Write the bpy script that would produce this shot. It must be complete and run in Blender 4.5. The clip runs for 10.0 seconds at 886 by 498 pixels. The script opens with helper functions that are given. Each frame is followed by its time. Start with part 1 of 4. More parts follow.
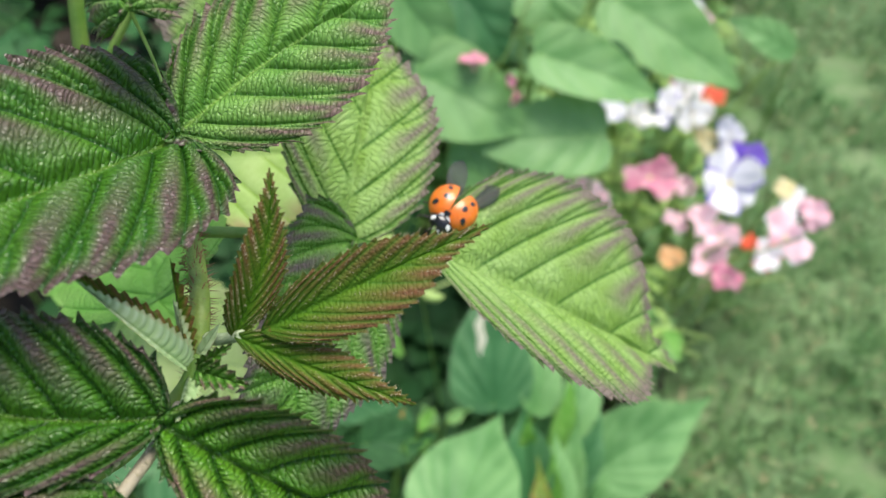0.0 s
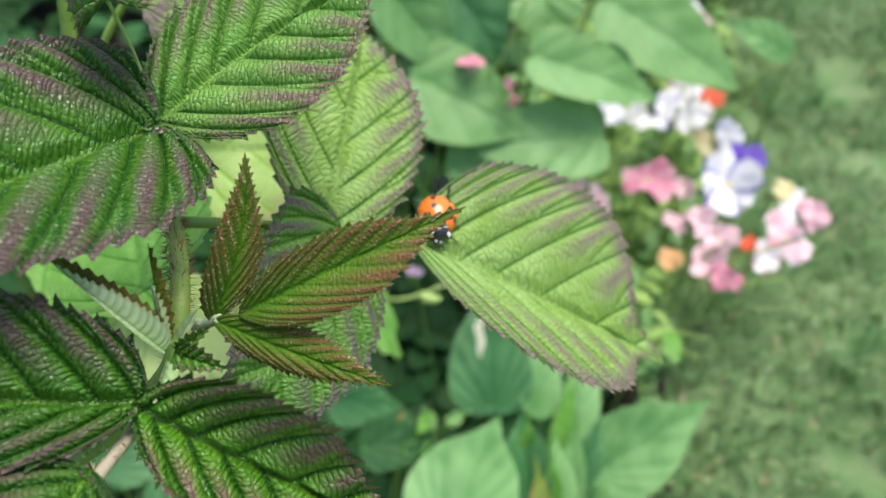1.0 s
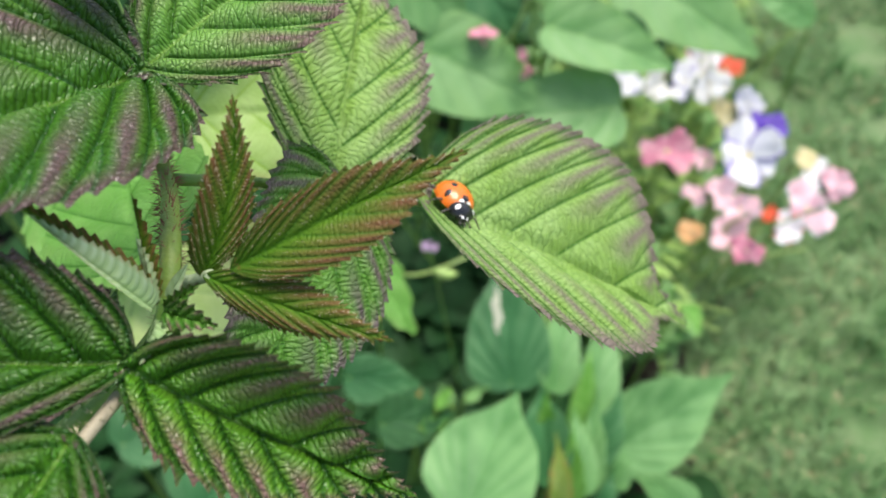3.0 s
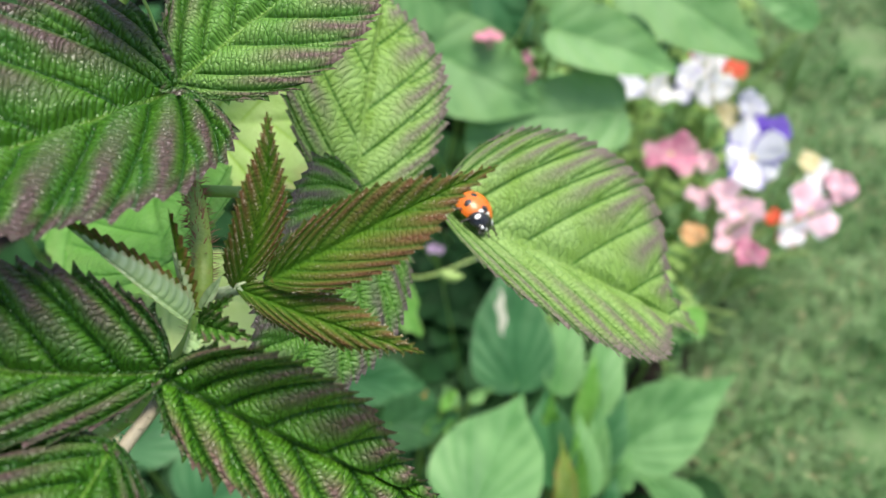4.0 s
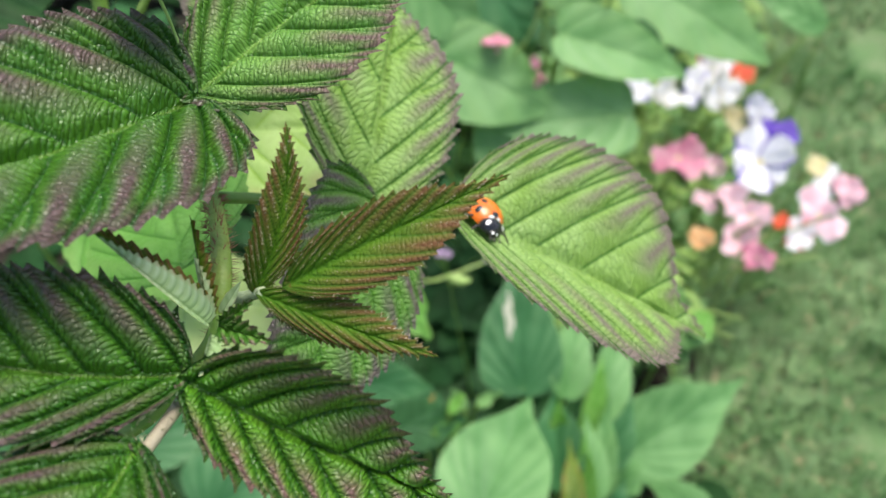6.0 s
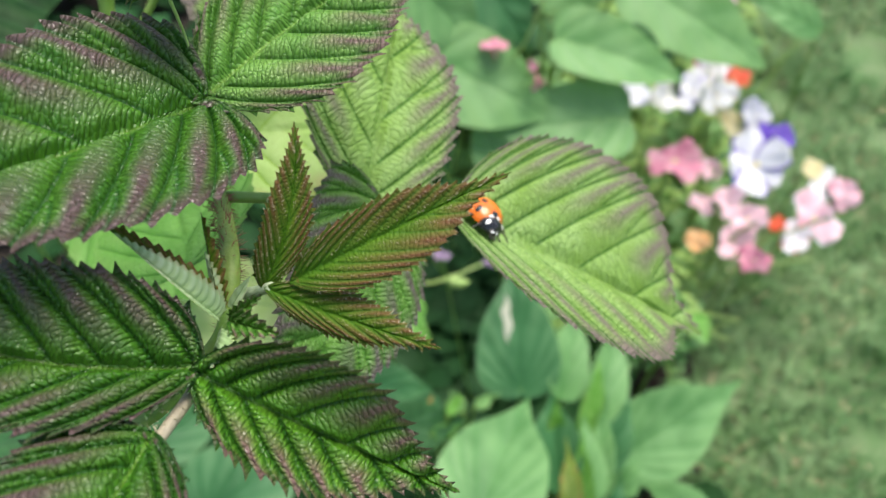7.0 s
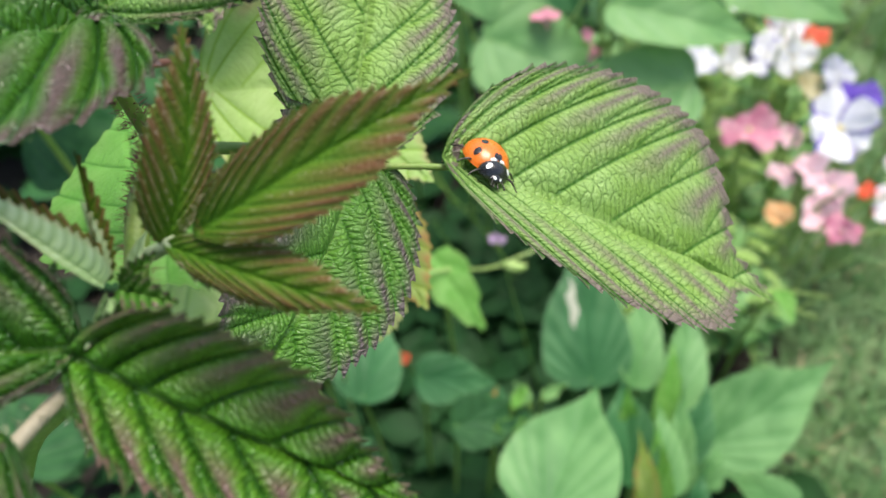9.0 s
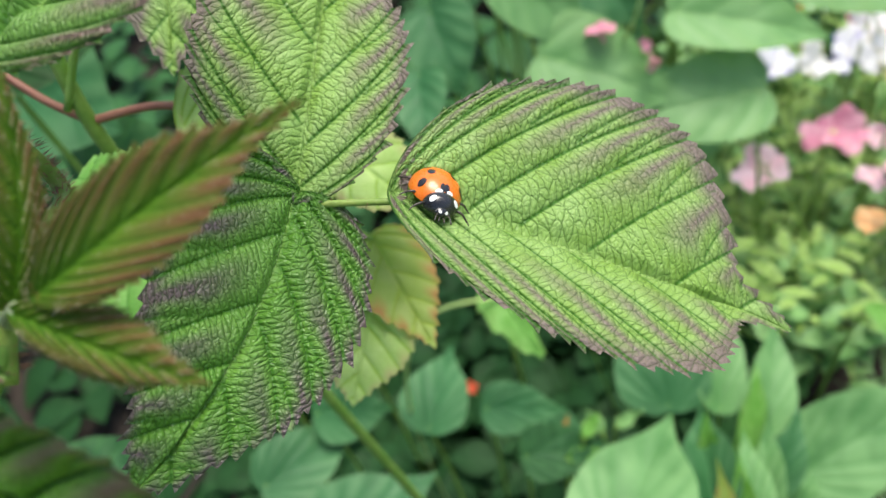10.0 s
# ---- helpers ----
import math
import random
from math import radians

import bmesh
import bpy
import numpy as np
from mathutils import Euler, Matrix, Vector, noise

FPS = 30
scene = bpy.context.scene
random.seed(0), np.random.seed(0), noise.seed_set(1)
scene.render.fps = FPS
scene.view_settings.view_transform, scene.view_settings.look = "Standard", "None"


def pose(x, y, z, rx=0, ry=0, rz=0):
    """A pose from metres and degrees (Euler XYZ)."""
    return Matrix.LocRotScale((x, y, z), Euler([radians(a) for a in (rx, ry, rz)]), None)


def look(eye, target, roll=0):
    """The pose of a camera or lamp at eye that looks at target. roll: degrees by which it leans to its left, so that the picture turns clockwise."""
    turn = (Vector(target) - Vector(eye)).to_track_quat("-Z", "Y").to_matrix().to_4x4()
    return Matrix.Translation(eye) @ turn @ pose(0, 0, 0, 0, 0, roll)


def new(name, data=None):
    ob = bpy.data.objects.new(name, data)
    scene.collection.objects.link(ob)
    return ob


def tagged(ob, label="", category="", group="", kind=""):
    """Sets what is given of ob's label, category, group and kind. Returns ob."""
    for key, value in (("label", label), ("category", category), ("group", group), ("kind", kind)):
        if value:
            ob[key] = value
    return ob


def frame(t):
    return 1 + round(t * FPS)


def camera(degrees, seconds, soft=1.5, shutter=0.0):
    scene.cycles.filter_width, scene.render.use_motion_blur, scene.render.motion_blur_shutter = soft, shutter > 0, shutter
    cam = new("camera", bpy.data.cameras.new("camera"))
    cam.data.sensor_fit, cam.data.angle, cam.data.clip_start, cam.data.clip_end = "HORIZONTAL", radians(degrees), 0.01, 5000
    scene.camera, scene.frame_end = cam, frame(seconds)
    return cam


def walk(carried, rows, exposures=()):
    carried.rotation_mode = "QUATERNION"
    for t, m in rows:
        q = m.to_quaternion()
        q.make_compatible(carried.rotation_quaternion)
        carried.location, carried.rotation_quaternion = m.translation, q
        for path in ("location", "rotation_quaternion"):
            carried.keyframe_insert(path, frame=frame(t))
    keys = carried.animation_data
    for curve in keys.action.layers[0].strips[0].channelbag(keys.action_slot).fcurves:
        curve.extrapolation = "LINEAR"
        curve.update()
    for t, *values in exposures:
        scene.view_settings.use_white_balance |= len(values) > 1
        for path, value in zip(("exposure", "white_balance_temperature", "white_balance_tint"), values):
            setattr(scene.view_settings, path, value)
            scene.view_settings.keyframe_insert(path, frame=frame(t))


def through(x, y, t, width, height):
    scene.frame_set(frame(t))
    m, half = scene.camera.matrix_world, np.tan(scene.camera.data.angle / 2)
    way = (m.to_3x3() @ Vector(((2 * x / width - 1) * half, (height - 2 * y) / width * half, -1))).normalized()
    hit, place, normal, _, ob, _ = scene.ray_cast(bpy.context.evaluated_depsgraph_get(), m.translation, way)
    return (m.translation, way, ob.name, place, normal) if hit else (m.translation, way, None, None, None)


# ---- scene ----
cam = camera(59.5, 10.0, 1.5, 0.0)
PATH = [
    (0, (0.00572, 0.00608, 0.70779), (-0.02284, 0.61469, -0.08516), 3.13),
    (0.5, (0.00910, 0.00589, 0.70699), (-0.01884, 0.61533, -0.08535), 2.90),
    (1, (0.00955, 0.00348, 0.70717), (-0.02396, 0.61804, -0.08099), 2.43),
    (1.5, (0.00893, 0.00326, 0.70481), (-0.02730, 0.61039, -0.08896), 1.65),
    (2, (0.01066, 0.00405, 0.70143), (-0.03925, 0.60354, -0.09740), 0.44),
    (2.5, (0.01208, 0.00481, 0.69858), (-0.04168, 0.59814, -0.10458), -0.19),
    (4, (0.00781, 0.00432, 0.70217), (-0.04686, 0.59731, -0.10118), -0.12),
    (4.5, (0.00815, 0.00445, 0.70250), (-0.04793, 0.59750, -0.10071), -0.10),
    (5, (0.00977, 0.00374, 0.70194), (-0.05048, 0.59827, -0.09987), -0.71),
    (5.5, (0.00803, 0.00328, 0.70334), (-0.05607, 0.59853, -0.09764), -0.77),
    (7, (0.00676, 0.00025, 0.70644), (-0.05400, 0.60015, -0.09132), -0.51),
    (7.5, (0.00665, -0.00346, 0.70825), (-0.05210, 0.60180, -0.08561), -0.35),
    (8, (0.00643, -0.00709, 0.70829), (-0.05353, 0.60109, -0.08323), -0.52),
    (8.5, (0.00920, 0.00020, 0.69883), (-0.08984, 0.59851, -0.09629), -4.59),
    (9, (0.01733, 0.01167, 0.68216), (-0.13902, 0.59612, -0.11406), -10.49),
    (9.5, (0.02995, 0.01925, 0.67332), (-0.20000, 0.60420, -0.10448), -18.03),
    (10, (0.03462, 0.02244, 0.67194), (-0.23575, 0.61493, -0.08691), -20.50),
]
walk(cam, [(t, look(eye, target, roll)) for t, eye, target, roll in PATH])
# a small camera's wide-open lens, focused on the leaves close by
cam.data.dof.use_dof = True
cam.data.dof.focus_distance = 0.104
cam.data.dof.aperture_fstop = 21.5

# ---- light: a bright, thinly overcast sky, and a wide soft sun ----
SUN_UP, SUN_ROUND = 72.0, 40.0
world = bpy.data.worlds.new("sky")
scene.world = world
world.use_nodes = True
sky = world.node_tree.nodes.new("ShaderNodeTexSky")
sky.sky_type, sky.sun_disc = "NISHITA", False
sky.sun_elevation, sky.sun_rotation = radians(SUN_UP), radians(SUN_ROUND)
sky.dust_density, sky.air_density = 2.6, 1.15
back = world.node_tree.nodes["Background"]
back.inputs["Strength"].default_value = 0.115
world.node_tree.links.new(sky.outputs[0], back.inputs[0])
sun = new("sun", bpy.data.lights.new("sun", "SUN"))
sun.data.energy, sun.data.angle, sun.data.color = 2.85, radians(36), (1.0, 0.95, 0.87)
a, e = radians(SUN_ROUND), radians(SUN_UP)
toward = Vector((math.sin(a) * math.cos(e), math.cos(a) * math.cos(e), math.sin(e)))
sun.matrix_world = look(toward * 5, (0, 0, 0))
scene.view_settings.exposure = 0.85


# ---- small helpers ----
def mm(x, y, z):
    """A place in millimetres; z counts from 150 mm above the ground."""
    return Vector((x / 1000, y / 1000, (z + 150) / 1000))


def part(name, bm, material, parent=None, label=""):
    """One mesh object out of a bmesh, under a thing or a part."""
    data = bpy.data.meshes.new(name)
    bm.to_mesh(data)
    bm.free()
    return part_of(name, data, material, parent, label)


def part_of(name, data, material, parent=None, label=""):
    ob = new(name, data)
    if len(data.materials) == 0:
        data.materials.append(material)
    data.polygons.foreach_set("use_smooth", [True] * len(data.polygons))
    ob.parent = parent
    if label:
        tagged(ob, label)
    return ob


def smooth(a, b, x):
    x = np.clip((x - a) / (b - a), 0, 1)
    return x * x * (3 - 2 * x)


def node(tree, kind, **values):
    n = tree.nodes.new(kind)
    for key, value in values.items():
        if key in n.inputs:
            n.inputs[key].default_value = value
    return n


def wire(tree, a, b):
    tree.links.new(a, b)


def mixed(tree, factor, one, two):
    """A colour mix; factor, one and two are sockets or values."""
    m = tree.nodes.new("ShaderNodeMix")
    m.data_type = "RGBA"
    for socket, value in ((m.inputs["Factor"], factor), (m.inputs[6], one), (m.inputs[7], two)):
        if isinstance(value, bpy.types.NodeSocket):
            wire(tree, value, socket)
        else:
            socket.default_value = (*value, 1) if isinstance(value, tuple) else value
    return m.outputs[2]


def sums(tree, operation, one, two=0.0, clamp=False):
    m = tree.nodes.new("ShaderNodeMath")
    m.operation, m.use_clamp = operation, clamp
    for socket, value in ((m.inputs[0], one), (m.inputs[1], two)):
        if isinstance(value, bpy.types.NodeSocket):
            wire(tree, value, socket)
        else:
            socket.default_value = value
    return m.outputs[0]


def span(tree, value, low, high, to_low=0.0, to_high=1.0):
    m = tree.nodes.new("ShaderNodeMapRange")
    m.inputs[1].default_value, m.inputs[2].default_value = low, high
    m.inputs[3].default_value, m.inputs[4].default_value = to_low, to_high
    wire(tree, value, m.inputs[0])
    return m.outputs[0]


def blank(name):
    m = bpy.data.materials.new(name)
    m.use_nodes = True
    tree = m.node_tree
    return m, tree, tree.nodes["Principled BSDF"], tree.nodes["Material Output"]


# ---- materials ----
def leaf_material(name, green, pale, blush, blush_amount, gloss=0.42, through=0.3, cells=1.0, vein=(0.05, 0.12, 0.02), vein_amount=0.9, rim_from=0.2, shine=0.35, patchy=1.0, rim_to=0.95, fine=1350.0, midrib=None, crest=(0.25, 0.75), relief=1.0, patch=150.0, thread=0.27):
    """A leaf: grooved veins, a ladder and a net of fine veins between them, and a blush on the ridges towards the rim."""
    m, tree, bsdf, out = blank(name)
    cell, ridge, rim, strand = (node(tree, "ShaderNodeAttribute") for _ in range(4))
    cell.attribute_name, ridge.attribute_name, rim.attribute_name, strand.attribute_name = "cell", "ridge", "rim", "vein"
    coords = node(tree, "ShaderNodeTexCoord")
    stray = node(tree, "ShaderNodeTexNoise", Scale=330.0, Detail=2.0)
    wire(tree, coords.outputs["Object"], stray.inputs["Vector"])

    def bent(socket, amount):
        """A coordinate that wanders a little."""
        pull = node(tree, "ShaderNodeVectorMath")
        pull.operation = "MULTIPLY_ADD"
        wire(tree, stray.outputs["Color"], pull.inputs[0])
        pull.inputs[1].default_value = (amount, amount, 0)
        wire(tree, socket, pull.inputs[2])
        return pull.outputs[0]

    def net(socket, scale, wander, loose):
        v = node(tree, "ShaderNodeTexVoronoi", Scale=scale, Randomness=loose)
        v.voronoi_dimensions, v.feature = "2D", "DISTANCE_TO_EDGE"
        wire(tree, bent(socket, wander), v.inputs["Vector"])
        return v.outputs["Distance"]

    ladder = net(cell.outputs["Vector"], 1.0, 0.55, 0.95)
    mesh = net(coords.outputs["Object"], fine, 0.0004, 0.95)
    blotch = node(tree, "ShaderNodeTexNoise", Scale=patch, Detail=4.0)
    wire(tree, coords.outputs["Object"], blotch.inputs["Vector"])
    grain = node(tree, "ShaderNodeTexNoise", Scale=2600.0, Detail=2.0)
    wire(tree, coords.outputs["Object"], grain.inputs["Vector"])
    base = mixed(tree, span(tree, blotch.outputs[0], 0.35, 0.65), green, pale)
    edge = span(tree, rim.outputs["Fac"], rim_from, rim_to)
    high = span(tree, ridge.outputs["Fac"], *crest)
    border = span(tree, rim.outputs["Fac"], 0.8, 0.98, 0.0, 0.85)
    stain = sums(tree, "MAXIMUM", sums(tree, "MULTIPLY", edge, sums(tree, "ADD", 0.06, high)), border)
    stain = sums(tree, "MULTIPLY", stain, span(tree, blotch.outputs[0], 0.3, 0.6, 1 - 0.5 * patchy, 1 + 0.25 * patchy))
    stain = sums(tree, "MULTIPLY", stain, blush_amount, True)
    base = mixed(tree, stain, base, blush)
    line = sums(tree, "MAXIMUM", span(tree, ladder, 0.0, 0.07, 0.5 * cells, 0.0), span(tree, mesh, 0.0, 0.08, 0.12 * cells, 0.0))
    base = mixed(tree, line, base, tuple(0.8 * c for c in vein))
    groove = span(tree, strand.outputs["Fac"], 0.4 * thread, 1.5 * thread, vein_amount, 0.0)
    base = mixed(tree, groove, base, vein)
    if midrib:
        base = mixed(tree, span(tree, rim.outputs["Fac"], 0.004, 0.022, 0.8, 0.0), base, midrib)
    wire(tree, base, bsdf.inputs["Base Color"])
    bsdf.inputs["Specular IOR Level"].default_value = shine
    rough = span(tree, grain.outputs[0], 0.3, 0.7, gloss - 0.07, gloss + 0.1)
    wire(tree, rough, bsdf.inputs["Roughness"])
    swell = sums(tree, "ADD", sums(tree, "MULTIPLY", sums(tree, "SQRT", span(tree, ladder, 0.0, 0.42)), 0.8), sums(tree, "MULTIPLY", sums(tree, "SQRT", span(tree, mesh, 0.0, 0.35)), 0.34))
    height = sums(tree, "ADD", sums(tree, "MULTIPLY", swell, cells), sums(tree, "MULTIPLY", grain.outputs[0], 0.06))
    bump = node(tree, "ShaderNodeBump", Strength=0.85, Distance=0.00035 * relief)
    wire(tree, height, bump.inputs["Height"])
    wire(tree, bump.outputs[0], bsdf.inputs["Normal"])
    glow = node(tree, "ShaderNodeBsdfTranslucent")
    wire(tree, mixed(tree, 0.25, base, (0.36, 0.56, 0.06)), glow.inputs["Color"])
    both = node(tree, "ShaderNodeMixShader", Fac=through)
    wire(tree, bsdf.outputs[0], both.inputs[1])
    wire(tree, glow.outputs[0], both.inputs[2])
    wire(tree, both.outputs[0], out.inputs["Surface"])
    return m


def mottled(name, one, two, scale, rough=0.6, bump_size=0.0005, bump_scale=None, through=0.0, metal=0.0, detail=4.0, coat=0.0):
    """Two tones in patches, a fine relief, and for petals some light that comes through."""
    m, tree, bsdf, out = blank(name)
    coords = node(tree, "ShaderNodeTexCoord")
    patch = node(tree, "ShaderNodeTexNoise", Scale=scale, Detail=detail)
    fine = node(tree, "ShaderNodeTexNoise", Scale=bump_scale or scale * 6, Detail=3.0)
    for n in (patch, fine):
        wire(tree, coords.outputs["Object"], n.inputs["Vector"])
    base = mixed(tree, span(tree, patch.outputs[0], 0.35, 0.65), one, two)
    base = mixed(tree, span(tree, fine.outputs[0], 0.4, 0.8, 0.0, 0.25), base, tuple(c * 0.6 for c in one))
    wire(tree, base, bsdf.inputs["Base Color"])
    wire(tree, span(tree, fine.outputs[0], 0.3, 0.7, rough - 0.05, rough + 0.08), bsdf.inputs["Roughness"])
    bsdf.inputs["Metallic"].default_value = metal
    bsdf.inputs["Coat Weight"].default_value = coat
    bump = node(tree, "ShaderNodeBump", Strength=0.6, Distance=bump_size)
    wire(tree, fine.outputs[0], bump.inputs["Height"])
    wire(tree, bump.outputs[0], bsdf.inputs["Normal"])
    if through:
        glow = node(tree, "ShaderNodeBsdfTranslucent")
        wire(tree, base, glow.inputs["Color"])
        both = node(tree, "ShaderNodeMixShader", Fac=through)
        wire(tree, bsdf.outputs[0], both.inputs[1])
        wire(tree, glow.outputs[0], both.inputs[2])
        wire(tree, both.outputs[0], out.inputs["Surface"])
    return m


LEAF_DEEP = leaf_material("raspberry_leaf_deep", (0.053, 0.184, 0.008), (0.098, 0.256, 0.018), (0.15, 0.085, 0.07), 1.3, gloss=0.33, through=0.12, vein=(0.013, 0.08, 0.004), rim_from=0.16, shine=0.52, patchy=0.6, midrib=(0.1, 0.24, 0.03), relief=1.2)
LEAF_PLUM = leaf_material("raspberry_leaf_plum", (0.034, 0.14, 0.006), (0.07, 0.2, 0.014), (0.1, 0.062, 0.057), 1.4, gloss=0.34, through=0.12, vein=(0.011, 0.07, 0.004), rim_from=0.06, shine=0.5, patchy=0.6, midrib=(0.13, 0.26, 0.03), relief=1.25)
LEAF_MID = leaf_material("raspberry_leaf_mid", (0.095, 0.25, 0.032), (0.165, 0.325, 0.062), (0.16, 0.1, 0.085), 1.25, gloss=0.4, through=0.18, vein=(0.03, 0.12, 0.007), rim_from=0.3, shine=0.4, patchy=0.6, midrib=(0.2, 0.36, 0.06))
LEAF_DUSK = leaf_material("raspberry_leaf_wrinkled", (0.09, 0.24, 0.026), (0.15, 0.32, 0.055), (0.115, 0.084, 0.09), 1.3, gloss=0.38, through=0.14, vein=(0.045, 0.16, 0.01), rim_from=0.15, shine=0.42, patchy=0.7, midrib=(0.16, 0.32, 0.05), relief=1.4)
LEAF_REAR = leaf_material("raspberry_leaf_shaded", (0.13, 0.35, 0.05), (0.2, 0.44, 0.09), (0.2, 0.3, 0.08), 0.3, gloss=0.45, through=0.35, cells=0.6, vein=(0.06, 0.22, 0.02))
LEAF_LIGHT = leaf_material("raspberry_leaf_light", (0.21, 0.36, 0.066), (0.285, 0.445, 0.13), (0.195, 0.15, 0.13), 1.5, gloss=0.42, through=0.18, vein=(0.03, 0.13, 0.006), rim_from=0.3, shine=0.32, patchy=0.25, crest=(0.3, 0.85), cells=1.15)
LEAF_YOUNG = leaf_material("raspberry_leaf_young", (0.052, 0.154, 0.006), (0.08, 0.194, 0.011), (0.142, 0.06, 0.028), 0.9, gloss=0.5, through=0.16, cells=0.5, vein=(0.025, 0.1, 0.005), vein_amount=0.6, rim_from=0.0, rim_to=0.8, shine=0.18, patchy=0.4, crest=(-0.7, 0.95), thread=0.12)
# near-black green: the deep shade between the plants is put into the colour
LEAF_SHADE = leaf_material("undergrowth_painted_shade", (0.006, 0.026, 0.007), (0.013, 0.046, 0.012), (0.1, 0.2, 0.06), 0.1, gloss=0.5, through=0.1, cells=0.1, vein=(0.03, 0.1, 0.03), vein_amount=0.3, shine=0.08, thread=0.7)
LEAF_DOWNY = leaf_material("downy_young_leaf", (0.26, 0.4, 0.18), (0.46, 0.56, 0.36), (0.3, 0.2, 0.1), 0.5, gloss=0.6, through=0.1, cells=0.0, vein=(0.22, 0.33, 0.13), vein_amount=0.5, rim_from=0.8, shine=0.2)
# both pale greens are raised beyond leaf colour, in place of light blocked above
LEAF_PALE = leaf_material("raspberry_leaf_pale_brightened", (0.42, 0.62, 0.18), (0.54, 0.72, 0.28), (0.5, 0.3, 0.2), 0.5, gloss=0.55, through=0.5, cells=0.6, vein=(0.3, 0.5, 0.07), rim_from=0.75, shine=0.25)
LEAF_WAN = leaf_material("raspberry_leaf_wan_brightened", (0.62, 0.78, 0.28), (0.72, 0.84, 0.38), (0.5, 0.4, 0.25), 0.4, gloss=0.55, through=0.45, cells=0.4, vein=(0.45, 0.62, 0.25), rim_from=0.75, shine=0.25)
# bed leaf green with shade worked into the colour, for leaves lying low
LEAF_DIM = leaf_material("bed_leaf_painted_dim", (0.013, 0.06, 0.02), (0.032, 0.1, 0.036), (0.1, 0.2, 0.06), 0.1, gloss=0.5, through=0.15, cells=0.1, vein=(0.06, 0.18, 0.04), vein_amount=0.3, shine=0.12, thread=0.7)
LEAF_BACK = leaf_material("bed_leaf_green", (0.1, 0.255, 0.072), (0.195, 0.37, 0.14), (0.22, 0.38, 0.1), 0.2, gloss=0.5, through=0.25, cells=0.15, vein=(0.24, 0.44, 0.13), vein_amount=0.5, patch=32.0, thread=0.7)
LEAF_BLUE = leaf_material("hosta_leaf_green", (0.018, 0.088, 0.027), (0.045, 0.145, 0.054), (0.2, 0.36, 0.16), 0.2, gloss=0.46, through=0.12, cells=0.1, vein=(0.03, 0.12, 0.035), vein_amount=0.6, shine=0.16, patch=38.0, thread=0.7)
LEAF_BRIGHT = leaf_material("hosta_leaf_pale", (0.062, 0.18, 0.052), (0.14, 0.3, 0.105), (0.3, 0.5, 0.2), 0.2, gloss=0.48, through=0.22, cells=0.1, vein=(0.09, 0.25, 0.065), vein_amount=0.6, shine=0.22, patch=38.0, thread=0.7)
LEAF_YELLOW = leaf_material("leaf_turning_yellow", (0.34, 0.47, 0.09), (0.44, 0.54, 0.16), (0.48, 0.24, 0.08), 0.9, gloss=0.5, through=0.5, cells=0.3, vein=(0.34, 0.45, 0.06), rim_from=0.6)
LEAF_DEAD = leaf_material("withered_leaf", (0.36, 0.2, 0.05), (0.5, 0.32, 0.09), (0.25, 0.12, 0.04), 0.6, gloss=0.7, through=0.2, cells=0.4, vein=(0.2, 0.1, 0.03), shine=0.15)
SCAR = mottled("dry_scar", (0.3, 0.32, 0.22), (0.42, 0.42, 0.33), 300, 0.8, 0.0003)
STEM_GREEN = mottled("stem_green", (0.12, 0.25, 0.03), (0.2, 0.31, 0.06), 180, 0.5, 0.0003)
STEM_OLIVE = mottled("stem_olive", (0.14, 0.25, 0.035), (0.22, 0.3, 0.06), 220, 0.5, 0.0003)
STEM_LIGHT = mottled("stem_light", (0.28, 0.42, 0.1), (0.36, 0.48, 0.16), 160, 0.5, 0.0003)
STEM_BUFF = mottled("stem_buff", (0.29, 0.25, 0.17), (0.36, 0.32, 0.23), 220, 0.6, 0.0003)
STEM_RED = mottled("stem_red", (0.2, 0.075, 0.045), (0.27, 0.12, 0.07), 160, 0.5, 0.0003)
HAIR = mottled("plant_hair", (0.4, 0.35, 0.2), (0.52, 0.47, 0.32), 300, 0.5, 0.0001)
BUD_GREY = mottled("downy_bud", (0.3, 0.4, 0.2), (0.45, 0.52, 0.34), 500, 0.7, 0.0004)
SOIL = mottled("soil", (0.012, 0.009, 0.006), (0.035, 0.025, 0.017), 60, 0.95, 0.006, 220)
TURF = mottled("turf", (0.1, 0.19, 0.065), (0.17, 0.23, 0.11), 26, 0.95, 0.006, 240)
GRASS = mottled("grass_blade", (0.075, 0.2, 0.05), (0.25, 0.39, 0.17), 11, 0.6, 0.0003, 200, through=0.25)
STRAW = mottled("dry_straw", (0.38, 0.31, 0.16), (0.5, 0.42, 0.24), 30, 0.7, 0.0003)
PINK = mottled("pink_petal", (0.72, 0.22, 0.34), (0.84, 0.46, 0.52), 40, 0.6, 0.0003, through=0.3)
ROSE = mottled("rose_petal", (0.85, 0.5, 0.57), (0.9, 0.7, 0.74), 40, 0.6, 0.0003, through=0.3)
WHITE = mottled("white_petal", (0.86, 0.86, 0.9), (0.9, 0.9, 0.88), 60, 0.6, 0.0003, through=0.3)
VIOLET = mottled("violet_petal", (0.08, 0.035, 0.36), (0.16, 0.08, 0.5), 60, 0.6, 0.0003, through=0.25)
SCARLET = mottled("scarlet_petal", (0.75, 0.07, 0.03), (0.8, 0.2, 0.08), 60, 0.6, 0.0003, through=0.25)
CREAM = mottled("cream_petal", (0.78, 0.66, 0.3), (0.85, 0.8, 0.55), 60, 0.6, 0.0003, through=0.3)
MAUVE = mottled("mauve_petal", (0.3, 0.2, 0.32), (0.42, 0.3, 0.42), 60, 0.6, 0.0003, through=0.2)
